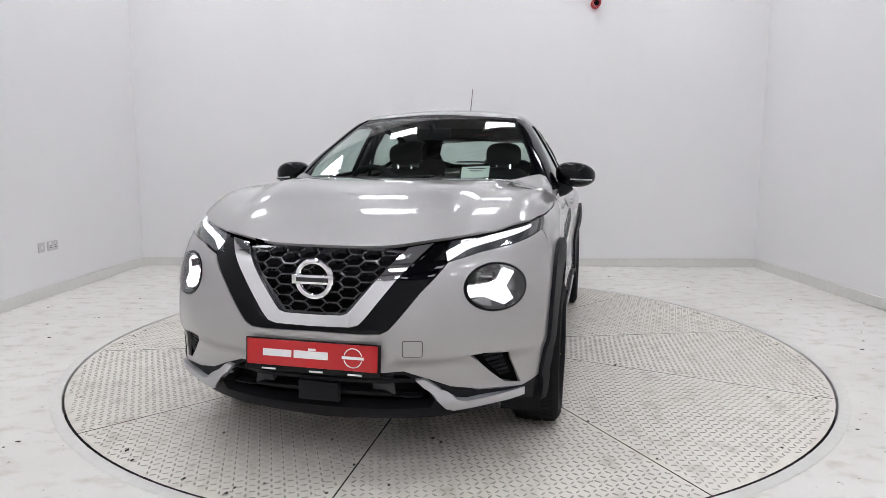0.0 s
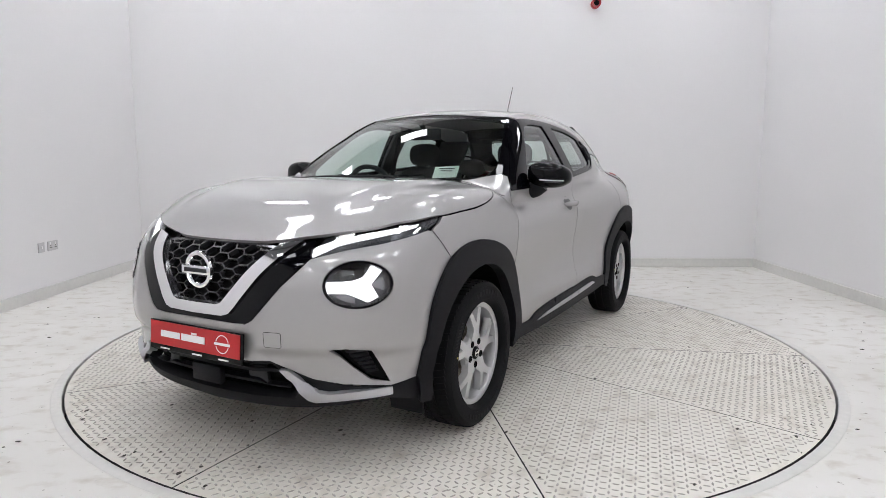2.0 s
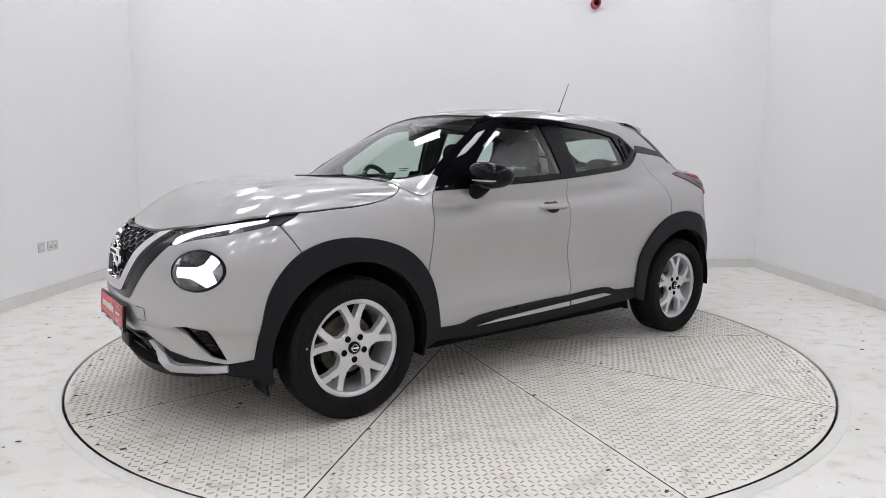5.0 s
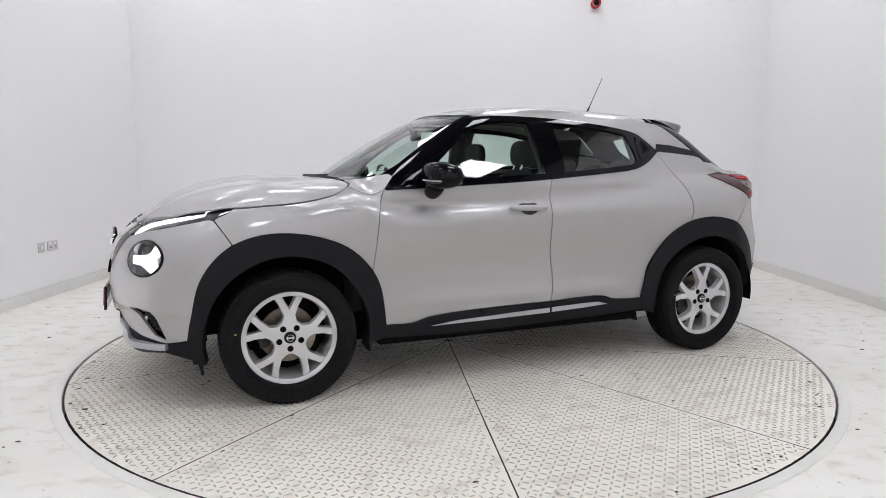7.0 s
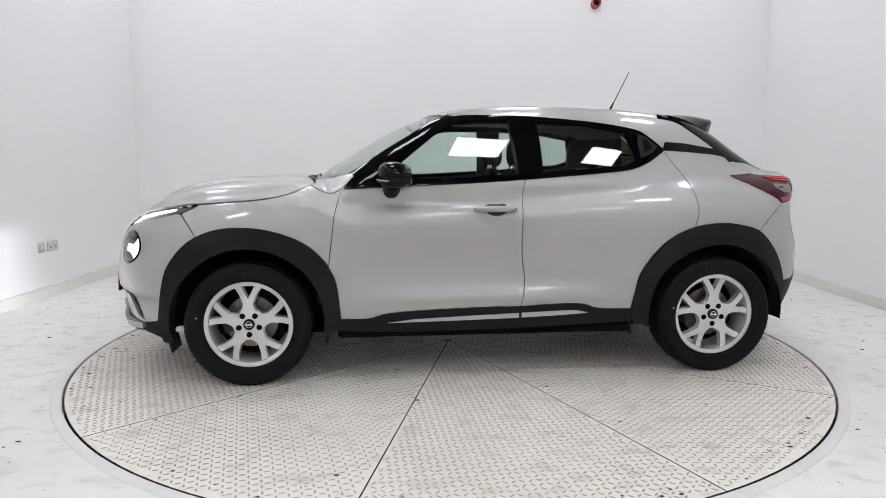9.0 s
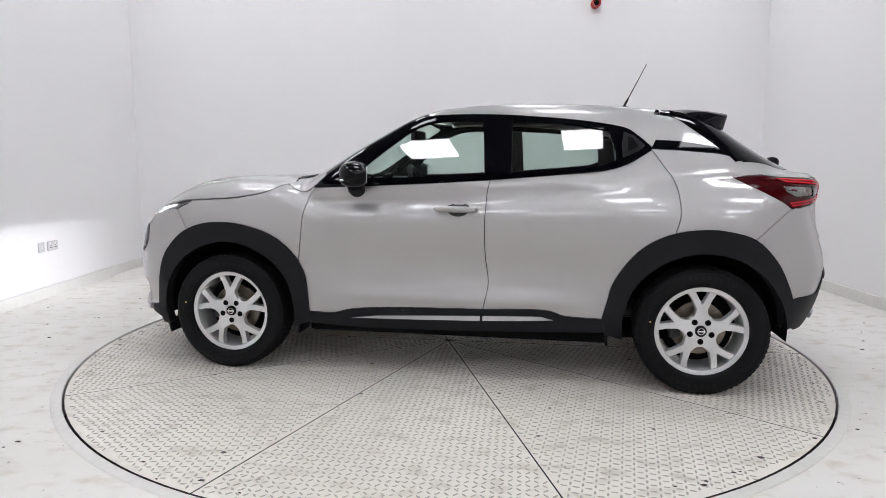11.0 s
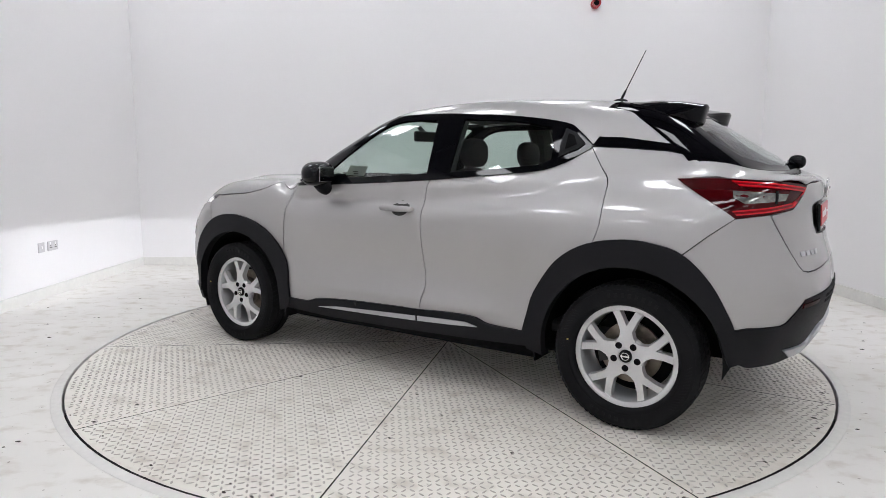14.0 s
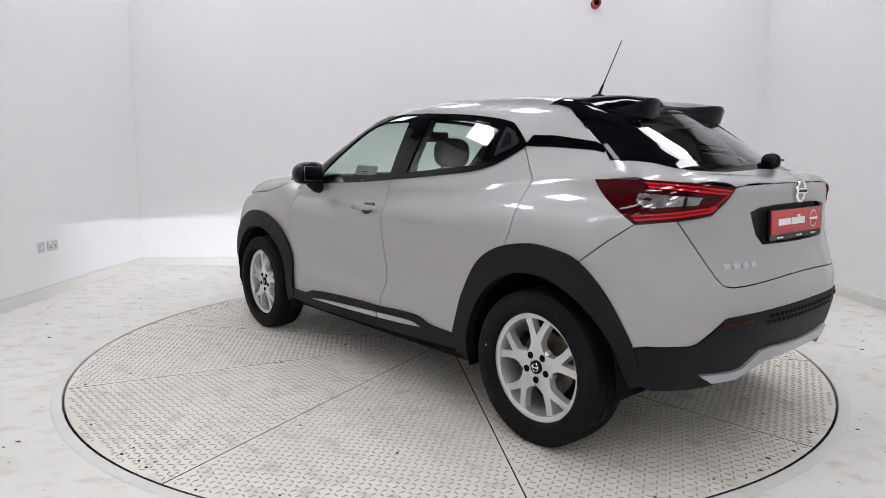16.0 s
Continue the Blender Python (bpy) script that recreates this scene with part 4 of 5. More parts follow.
def plate(x, z, way, tilt):
    """A red dealer's plate in a black holder; the writing is plain bars."""
    m = Matrix.Translation((x, 0, z)) @ Matrix.Rotation(radians(tilt) * -way, 4, "Y")

    def piece(name, sx, sy, sz, at, material, parent, label="", bevel=0.0):
        ob = part(name, box(sx, sy, sz, at, bevel, turn=None), material, None, label)
        ob.data.transform(m)
        if parent is car:
            ob.parent, ob.location = car, CAR
        else:
            ob.parent = parent
        return ob
    holder = piece("plate_holder", 0.014, 0.534, 0.124, (0, 0, 0), M_BLACK, car, "black plastic plate holder", 0.004)
    red = piece("red_plate", 0.004, 0.516, 0.096, (way * 0.009, 0, 0.010), M_PLATE, holder, "red dealer plate with white bars", 0.001)
    s = -way      # reading direction, seen from outside
    for y0, w, h in ((-0.135, 0.115, 0.026), (0.0, 0.135, 0.028)):
        piece("white_bar", 0.002, w, h, (way * 0.012, -s * y0, 0.010), M_WHITE, holder)
    piece("white_bar", 0.002, 0.03, 0.008, (way * 0.012, -s * 0.005, 0.030), M_WHITE, holder)
    bm = bmesh.new()
    for k in range(24):
        if k in (0, 11, 12, 23):
            continue
        a0, a1 = k * math.tau / 24, (k + 1) * math.tau / 24
        q = [(way * 0.012, s * -0.165 * 1.0 + r * math.cos(a), 0.010 + r * math.sin(a)) for r, a in ((0.033, a0), (0.037, a0), (0.037, a1), (0.033, a1))]
        bm.faces.new([bm.verts.new(v) for v in q])
    ob = part("white_ring", bm, M_WHITE, None)
    ob.data.transform(m)
    ob.parent = holder
    piece("white_bar", 0.002, 0.085, 0.010, (way * 0.0122, s * -0.165, 0.010), M_WHITE, holder)
    for y0 in (-0.17, 0.02, 0.17):
        piece("small_bar", 0.002, 0.055, 0.006, (way * 0.009, -s * y0, -0.052), M_WHITE, holder)


M_BEAMLED = mat("low_beam", (0.93, 0.97, 1.0), 0.5, emit=125000.0)
M_BAFFLE = mat("beam_baffle", (0.0003, 0.0003, 0.0003), 1.0, spec=0.0)
M_CLEARW = mat("clear_indicator", (0.24, 0.235, 0.225), 0.18, metal=0.7, vary=0.5, scale=60, big=18)
M_MESH = mat("grille_black", (0.030, 0.030, 0.033), 0.25, coat=0.4)
M_LAMPDARK = mat("lamp_housing", (0.05, 0.052, 0.058), 0.25, metal=0.5)
M_STAR = mat("lamp_glow", (1.0, 1.0, 1.0), 0.3, emit=1.7)
build_front()


# ---- the car's back ----
LAMP_R = [(0.955, 1.137), (0.84, 1.139), (0.727, 1.138), (0.58, 1.128), (0.437, 1.114), (0.475, 1.068), (0.532, 1.012), (0.655, 0.993), (0.78, 0.978), (0.86, 1.05)]
GATE_LOW = [(0.0, 0.766), (0.12, 0.764), (0.24, 0.758), (0.40, 0.746), (0.455, 0.744), (0.492, 0.752), (0.515, 0.776), (0.586, 0.892), (0.648, 0.992)]
BUMP_TOP = [(0.80, 0.505), (0.729, 0.523), (0.60, 0.528), (0.575, 0.538), (0.484, 0.630), (0.40, 0.638), (0.236, 0.645), (0.0, 0.648)]


def build_back():
    arch_side = [p for p in ARCH_R if p[0] < -1.55]
    corner = around("tail", on("side", [(-1.735, 0.98), (-1.64, 0.905), (-1.548, 0.824)] + arch_side))
    half = GATE_LOW + [(0.655, 0.993), (0.78, 0.978)] + corner[1:] + BUMP_TOP
    patch("rear_bumper", "tail", mirrored(half), M_PAINT, car, step=0.03, label="silver painted rear bumper cover")
    top = [(0.437, 1.114), (0.40, 1.122), (0.2, 1.128), (0.0, 1.129)]
    half = GATE_LOW + [(0.532, 1.012), (0.475, 1.068)] + top
    rec = [(0.0, 1.046), (0.20, 1.042), (0.320, 1.034), (0.372, 1.018), (0.338, 0.93), (0.300, 0.893), (0.0, 0.890)]
    rec_t = around("tail", on("rear", rec))
    patch("tailgate", "tail", mirrored(half), M_PAINT, car, holes=[mirrored(rec_t)], step=0.03, label="silver painted tailgate")
    lip = [(p[0], p[1]) for p in on("tail", [(0.0, 1.129), (0.2, 1.128), (0.40, 1.122), (0.437, 1.118), (0.58, 1.132), (0.727, 1.142)])]
    glass_edge = curve((-1.62, 0.555), (-1.763, 0.468), (-1.855, 0.3), (-1.89, 0.0), n=4)
    half = lip + [(-1.60, 0.612), (-1.505, 0.604)] + glass_edge
    patch("tailgate_lip", "top", [(x, y) for x, y in half] + [(x, -y) for x, y in half[::-1][1:-1]], M_PAINT, car, gap=0.0, thick=0.004, label="silver tailgate ledge under the glass")
    # tail lamps
    for s in (1, -1):
        m = s < 0
        lp = patch("tail_lamp", "tail", LAMP_R, M_RED, car, gap=0.001, off=0.004, thick=0.03, mirror=m, label="dark red tail lamp with lit bars", step=0.02)
        bars = ([(0.74, 1.128), (0.58, 1.116), (0.458, 1.104), (0.474, 1.086), (0.58, 1.096), (0.73, 1.106)],
                [(0.456, 1.102), (0.476, 1.086), (0.552, 1.036), (0.538, 1.020)],
                [(0.538, 1.022), (0.655, 1.004), (0.775, 0.990), (0.79, 1.010), (0.66, 1.026), (0.552, 1.042)])
        for b in bars:
            sub(patch("lamp_bar", "tail", b, M_REDMID, car, gap=0.0, off=0.0060, thick=0.004, mirror=m), lp, "deep red lamp bar")
            k = len(b) // 2
            upper, lower = b[:k], b[k:][::-1]
            for f0, f1 in ((0.06, 0.30), (0.72, 0.96)):
                line = [tuple(np.array(p) * (1 - f0) + np.array(q) * f0) for p, q in zip(upper, lower)] + [tuple(np.array(p) * (1 - f1) + np.array(q) * f1) for p, q in zip(upper, lower)][::-1]
                sub(patch("lit_line", "tail", line, M_REDLIT, car, gap=0.0, off=0.0080, thick=0.003, mirror=m), lp, "glowing red lamp line")
        sub(patch("clear_window", "tail", [(0.765, 1.088), (0.57, 1.078), (0.585, 1.052), (0.745, 1.038), (0.775, 1.06)], M_CLEARW, car, gap=0.0, off=0.0062, thick=0.004, mirror=m), lp, "clear indicator window")
        sub(patch("divider", "tail", [(0.628, 1.088), (0.618, 1.088), (0.626, 1.040), (0.636, 1.040)], M_BLACK, car, gap=0.0, off=0.009, thick=0.004, mirror=m), lp)
        patch("bumper_reflector", "tail", [(0.505, 0.596), (0.500, 0.614), (0.376, 0.622), (0.390, 0.606)], M_RED, car, gap=0.0, off=0.011, thick=0.006, mirror=m, label="small dark red bumper reflector")
    # lower black bumper and silver skid plate
    low = BUMP_TOP[::-1] + around("tail", on("side", [(-1.77, 0.47), (-1.765, 0.362)])) + [(0.70, 0.342), (0.57, 0.342), (0.47, 0.354), (0.37, 0.378), (0.28, 0.418), (0.0, 0.435)]
    patch("lower_bumper", "tail", mirrored(low), M_PLASTIC, car, gap=0.0, off=0.006, thick=0.05, label="textured black lower rear bumper")
    skid = [(0.0, 0.482), (0.071, 0.482), (0.27, 0.490), (0.312, 0.484), (0.382, 0.420), (0.42, 0.412), (0.557, 0.412), (0.50, 0.372), (0.393, 0.374), (0.30, 0.418), (0.26, 0.432), (0.0, 0.437)]
    patch("skid_plate", "tail", mirrored(skid), M_SATIN, car, gap=0.0, off=0.018, thick=0.03, label="satin silver rear skid plate")
    for k in range(-9, 10):
        u = k * 0.031
        for z0 in (0.621, 0.598):
            uu = u + (0.0155 if z0 < 0.61 else 0)
            if abs(uu) < 0.30:
                patch("grid_cell", "tail", [(uu - 0.012, z0 - 0.008), (uu + 0.012, z0 - 0.008), (uu + 0.012, z0 + 0.008), (uu - 0.012, z0 + 0.008)], M_DARK, car, gap=0.0, off=0.0078, thick=0.0, step=0.05, edge=0.05)
    # plate recess, plate, badge and model bars
    patch("plate_recess", "rear", mirrored(rec), M_TRIM, car, gap=-0.004, off=-0.035, thick=0.0, label="dark plate recess")
    plate(-2.002, 0.962, -1, 3.0)
    ring_badge(on("rear", [(0.0, 1.094)])[0][0] - 0.006, 0.0, 1.094, -1, 0.042, 0.005)
    for k in range(4):
        y0 = 0.535 - 0.046 * k
        patch("model_bar", "rear", [(y0, 0.812), (y0 - 0.030, 0.812), (y0 - 0.032, 0.832), (y0 - 0.002, 0.832)], M_SATIN, car, gap=0.0, off=0.004, thick=0.004, edge=0.03, label="satin silver model bar")


build_back()


# ---- claddings, sills, wheel wells, underside ----
def build_cladding():
    loop = ARCH_F + [(0.825, 0.33), (0.848, 0.295), (0.918, 0.268)] + OPEN_F[::-1][1:-1] + [(1.711, 0.245), (1.765, 0.25)]
    patch("arch_cladding", "side", loop, M_PLASTIC, car, both=True, gap=0.0, off=0.016, thick=0.05, label="textured black front arch cladding")
    loop = ARCH_R + [(-1.765, 0.365), (-1.737, 0.352)] + OPEN_R[::-1][1:-1] + [(-0.918, 0.283), (-0.835, 0.305)]
    patch("arch_cladding", "side", loop, M_PLASTIC, car, both=True, gap=0.0, off=0.016, thick=0.05, label="textured black rear arch cladding")
    loop = SILL_TOP + [(-0.83, 0.315), (-0.5, 0.30), (0.0, 0.286), (0.5, 0.28), (0.845, 0.295)]
    patch("sill_cladding", "side", loop, M_PLASTIC, car, both=True, gap=0.0, off=0.012, thick=0.05, label="textured black sill cladding")
    a = [(0.57, 0.336), (0.42, 0.353), (0.1, 0.366), (-0.160, 0.375), (-0.160, 0.350), (0.2, 0.342)]
    b = [(-0.176, 0.376), (-0.40, 0.384), (-0.49, 0.385), (-0.555, 0.370), (-0.40, 0.360), (-0.176, 0.351)]
    for q in (a, b):
        patch("sill_strip", "side", q, M_SATIN, car, both=True, gap=0.0, off=0.019, thick=0.012, label="satin silver sill strip")
    # wheel wells
    for cx in (WHEEL_X, -WHEEL_X):
        for s in (1, -1):
            bm = bmesh.new()
            n = 26
            ra = 0.412
            rows = []
            for yy in (0.845, 0.50):
                rows.append([bm.verts.new((cx + ra * math.cos(radians(-6 + 192 * k / n)), s * yy, WHEEL_Z + 0.01 + ra * math.sin(radians(-6 + 192 * k / n)))) for k in range(n + 1)])
            for k in range(n):
                bm.faces.new((rows[0][k], rows[0][k + 1], rows[1][k + 1], rows[1][k]))
            bm.faces.new(rows[1])
            part("wheel_well", bm, M_DARK, car)
    bm = bmesh.new()
    box(2.9, 1.0, 0.06, (0.18, 0, 0.225), 0.02, bm=bm)
    box(1.70, 1.56, 0.06, (0, 0, 0.262), 0.02, bm=bm)
    box(0.32, 0.9, 0.05, (1.86, 0, 0.265), 0.02, bm=bm)
    box(0.28, 1.0, 0.05, (-1.78, 0, 0.40), 0.02, bm=bm)
    part("underbody", bm, M_DARK, car)
    for x0, y0, z0, t in ((1.74, 0.72, 0.222, 12), (0.90, 0.74, 0.258, -8), (-0.84, 0.70, 0.26, 10)):
        for s in (1, -1):
            part("mud_flap", box(0.012, 0.16, 0.08, (x0, s * y0, z0), 0.004, turn=Matrix.Rotation(radians(t), 4, "Y")), M_PLASTIC, car, "black rubber air deflector")


build_cladding()


# ---- wheels ----
def ring_prism(bm, poly, y0, y1, slope=0.0):
    """An outline (x, z) between two depths, its top edge slightly smaller."""
    a = [bm.verts.new((x, y0, z)) for x, z in poly]
    c = inset(poly, slope) if slope else poly
    b = [bm.verts.new((x, y1, z)) for x, z in c]
    bm.faces.new(b)
    for i in range(len(a)):
        j = (i + 1) % len(a)
        bm.faces.new((a[i], a[j], b[j], b[i]))


def polar(r, a):
    return (r * math.cos(radians(a)), r * math.sin(radians(a)))


def build_wheel(m):
    """A wheel whose outer side looks to +y; m places it."""
    def fix(ob, parent):
        if parent is None:
            ob.data.transform(m)
            ob.parent, ob.location = car, CAR
        else:
            ob.data.transform(m)
            ob.parent = parent
        return ob
    barrel = lathe([(0.062, 0.238), (0.073, 0.235), (0.073, 0.224), (0.068, 0.213), (0.05, 0.208), (0.0, 0.205), (-0.08, 0.202), (-0.10, 0.220), (-0.10, 0.230), (-0.03, 0.218), (0.03, 0.224), (0.062, 0.238)], 64)
    wheel = fix(part("wheel", barrel, M_ALLOY, None, "silver alloy wheel with five forked spokes", smooth=True), None)
    # tyre: carcass with shoulders, rim guard, sidewall steps
    prof = [(-0.085, 0.226), (-0.100, 0.236), (-0.1075, 0.262), (-0.108, 0.285), (-0.102, 0.312), (-0.092, 0.327), (-0.075, 0.3335), (-0.0305, 0.336), (-0.030, 0.329), (-0.023, 0.329), (-0.0225, 0.3365),
            (0.0225, 0.3365), (0.023, 0.329), (0.030, 0.329), (0.0305, 0.336), (0.075, 0.3335), (0.092, 0.327), (0.1025, 0.312), (0.1045, 0.3115), (0.1085, 0.286), (0.1075, 0.262), (0.1055, 0.262), (0.1045, 0.254), (0.1065, 0.2535), (0.100, 0.243), (0.088, 0.2375), (0.075, 0.2365), (0.06, 0.235)]
    tyre = fix(part("tyre", lathe(prof, 96), M_TYRE, None, "black rubber tyre", smooth=True), wheel)
    # tread blocks on the shoulders
    bm = bmesh.new()
    for k in range(72):
        for s in (1, -1):
            a = math.tau * (k + (0.5 if s < 0 else 0)) / 72
            t = Matrix.Rotation(-a, 4, "Y") @ Matrix.Translation((0.3312, s * 0.060, 0)) @ Matrix.Rotation(s * radians(5), 4, "Z") @ Matrix.Rotation(s * radians(14), 4, "X")
            bmesh.ops.create_cube(bm, size=1, matrix=t @ Matrix.Diagonal((0.0105, 0.050, 0.0215, 1)))
    for k in range(60):
        a = math.tau * k / 60
        t = Matrix.Rotation(-a, 4, "Y") @ Matrix.Translation((0.3345, 0, 0)) @ Matrix.Rotation(radians(30), 4, "X")
        bmesh.ops.create_cube(bm, size=1, matrix=t @ Matrix.Diagonal((0.007, 0.042, 0.024, 1)))
    tagged(fix(part("tread", bm, M_TYRE, None), wheel), kind="stuff")
    # raised unreadable marks on the sidewall
    bm = bmesh.new()
    for base in (100, 280):
        for k in range(-4, 4):
            a = radians(base + k * 6.2)
            t = Matrix.Rotation(-a, 4, "Y") @ Matrix.Translation((0.287, 0.1085, 0))
            bmesh.ops.create_cube(bm, size=1, matrix=t @ Matrix.Diagonal((0.020, 0.002, 0.016 if k % 2 else 0.012, 1)))
    for base in (20, 200):
        for k in range(-7, 8):
            a = radians(base + k * 3.0)
            t = Matrix.Rotation(-a, 4, "Y") @ Matrix.Translation((0.287, 0.1085, 0)) @ Matrix.Rotation(radians(35), 4, "Y")
            bmesh.ops.create_cube(bm, size=1, matrix=t @ Matrix.Diagonal((0.026, 0.0018, 0.004, 1)))
    tagged(fix(part("sidewall_relief", bm, mat_mark, None), wheel), kind="stuff")
    # five forked spokes
    for k in range(5):
        c = 90 + 72 * k
        bm = bmesh.new()
        poly = [(0.05, -0.048), (0.072, -0.046), (0.092, -0.036), (0.115, -0.0315), polar(0.17, -17.4), polar(0.227, -21.4), polar(0.227, -10.0), (0.150, 0.0),
                polar(0.227, 10.0), polar(0.227, 21.4), polar(0.17, 17.4), (0.115, 0.0315), (0.092, 0.036), (0.072, 0.046), (0.05, 0.048)]
        cs, sn = math.cos(radians(c)), math.sin(radians(c))
        poly = [(x * cs - z * sn, x * sn + z * cs) for x, z in poly]
        ring_prism(bm, poly, 0.030, 0.062, 0.0045)
        # dish: the hub end lies a little deeper than the rim end
        for v in bm.verts:
            r = math.hypot(v.co.x, v.co.z)
            v.co.y += 0.012 * (1 - abs(r - 0.12) / 0.10) - 0.004
        fix(part("spoke", bm, M_ALLOY, None, smooth=True), wheel)
    fix(part("hub", lathe([(0.03, 0.090), (0.054, 0.088), (0.0620, 0.080), (0.0645, 0.036), (0.060, 0.034), (0.060, 0.0)], 40), M_ALLOY, None, smooth=True), wheel)
    fix(part("hub_cap", lathe([(0.060, 0.030), (0.068, 0.029), (0.0705, 0.026), (0.0715, 0.0)], 32), M_BLACK, None, "small black centre cap", smooth=True), wheel)
    bm = bmesh.new()
    n, q = 24, 6
    vs = [[bm.verts.new(((0.0165 + 0.0022 * math.cos(b * math.tau / q)) * math.cos(a * math.tau / n), 0.072 + 0.0015 * math.sin(b * math.tau / q), (0.0165 + 0.0022 * math.cos(b * math.tau / q)) * math.sin(a * math.tau / n))) for b in range(q)] for a in range(n)]
    for a in range(n):
        for b in range(q):
            bm.faces.new((vs[a][b], vs[(a + 1) % n][b], vs[(a + 1) % n][(b + 1) % q], vs[a][(b + 1) % q]))
    box(0.040, 0.002, 0.007, (0, 0.0725, 0), bm=bm)
    fix(part("cap_ring", bm, M_CHROME, None), wheel)
    for k in range(5):
        x, z = polar(0.0565, 126 + 72 * k)
        bm = lathe([(0.065, 0.0), (0.065, 0.0085), (0.0665, 0.0095), (0.0672, 0.0140), (0.0660, 0.0155), (0.055, 0.0155)], 16)
        bmesh.ops.translate(bm, verts=bm.verts, vec=(x, 0, z))
        fix(part("wheel_bolt", bm, M_DARK, None, "dark recessed wheel bolt"), wheel)
    fix(part("brake_disc", lathe([(0.0, 0.06), (0.002, 0.085), (-0.015, 0.09), (-0.012, 0.142), (-0.030, 0.142), (-0.03, 0.06)], 40), M_STEEL, None, "rusty brown steel brake disc", smooth=True), wheel)
    bm = bmesh.new()
    ring_prism(bm, [polar(0.155, 20), polar(0.155, 0), polar(0.155, -25), polar(0.10, -28), polar(0.10, 22)], -0.05, 0.012, 0.004)
    fix(part("brake_caliper", bm, M_TRIM, None), wheel)
    bm = lathe([(-0.06, 0.19), (-0.06, 0.0)], 32)
    fix(part("backing_plate", bm, M_DARK, None), wheel)
    bm = bmesh.new()
    bmesh.ops.create_cube(bm, size=1, matrix=Matrix.Translation((0.262, 0.1085, 0.05)) @ Matrix.Diagonal((0.008, 0.002, 0.008, 1)))
    fix(part("yellow_dot", bm, mat_dot, None), wheel)
    return wheel


mat_mark = mat("raised_rubber", (0.0066, 0.0066, 0.0076), 0.62, spec=0.2)
mat_dot = mat("yellow_mark", (0.6, 0.5, 0.12), 0.6)
for wx in (WHEEL_X, -WHEEL_X):
    build_wheel(Matrix.Translation((wx, 0.765, WHEEL_Z)))
    build_wheel(Matrix.Translation((wx, -0.765, WHEEL_Z)) @ Matrix.Rotation(math.pi, 4, "Z"))


# ---- mirrors, handles, aerial, spoiler, wipers ----
def blob(at, size, power=2.6, n=28, m=16, squash=None):
    """A rounded box."""
    bm = bmesh.new()

    def sp(v):
        return math.copysign(abs(v) ** (2 / power), v)
    rows = []
    for i in range(m + 1):
        th = -math.pi / 2 + math.pi * i / m
        row = []
        for k in range(n):
            ph = math.tau * k / n
            p = Vector((sp(math.cos(th)) * sp(math.cos(ph)) * size[0], sp(math.cos(th)) * sp(math.sin(ph)) * size[1], sp(math.sin(th)) * size[2]))
            if squash:
                p = squash(p)
            row.append(bm.verts.new(Vector(at) + p))
        rows.append(row)
    for a, b in zip(rows, rows[1:]):
        for k in range(n):
            bm.faces.new((a[k], a[(k + 1) % n], b[(k + 1) % n], b[k]))
    bmesh.ops.remove_doubles(bm, verts=bm.verts, dist=1e-5)
    return bm


def build_mirror(s):
    def lean(p):
        q = p.copy()
        out = p.y * s / 0.11           # -1 at the car, 1 outside
        q.x -= 0.035 * max(out, 0) ** 2 + 0.01 * out
        q.z = p.z * (1 - 0.22 * max(out, 0) ** 2) - 0.008 * out
        return q
    body = part("door_mirror", blob((0.535, s * 0.885, 1.142), (0.082, 0.112, 0.070), 2.7, squash=lean), M_BLACK, car, "gloss black door mirror", smooth=True)
    sub(part("mirror_foot", tube([(0.545, s * 0.785, 1.055), (0.545, s * 0.81, 1.065), (0.54, s * 0.845, 1.095)], [0.045, 0.048, 0.05], 14), M_PLASTIC, None, smooth=True), body, "matt black mirror foot")
    sub(part("mirror_glass", box(0.004, 0.140, 0.084, (0.4515, s * 0.884, 1.140), 0.0015, turn=Matrix.Rotation(radians(7 * s), 4, "Z")), M_CHROME, None), body, "silvered mirror glass")
    sub(part("mirror_strip", tube([(0.622, s * 0.86, 1.118), (0.612, s * 0.90, 1.116), (0.595, s * 0.945, 1.114), (0.565, s * 0.978, 1.113)], 0.0035, 8), M_SATIN, None), body, "thin pale strip on the mirror")
    sub(part("indicator", tube([(0.616, s * 0.885, 1.108), (0.60, s * 0.93, 1.106), (0.57, s * 0.972, 1.105)], 0.005, 8), M_LAMPDARK, None), body)


def build_handle(x0, z, s):
    xs = [x0 + 0.118, x0 + 0.10, x0 + 0.05, x0, x0 - 0.06, x0 - 0.105, x0 - 0.118]
    p, g = lay("side", xs, [z] * 7)
    lift = (0.004, 0.026, 0.042, 0.045, 0.042, 0.026, 0.004)
    pts = [(q[0], s * (q[1] + l), q[2]) for q, l in zip(p, lift)]
    # a flat patch, dark in place of the shade in the bowl
    bowl = patch("handle_bowl", "side", ellipse(x0 - 0.012, z, 0.062, 0.042, 28), M_SHADE, car, gap=0.0, off=0.0015, thick=0.0, mirror=s < 0, step=0.02, label="handle bowl, its shade put into a flat dark patch")
    door = FRONT_DOOR[0 if s > 0 else 1]
    sub(bowl, door)
    bm = tube(pts, [0.006, 0.0125, 0.0145, 0.015, 0.0145, 0.012, 0.006], 12)
    for v in bm.verts:
        v.co.y = s * (abs(v.co.y) * 0.55 + 0.45 * (abs(pts[3][1])))
        v.co.z = z + (v.co.z - z) * 1.15
    sub(part("door_handle", bm, M_PAINT, None, "body-coloured door handle", smooth=True), door)


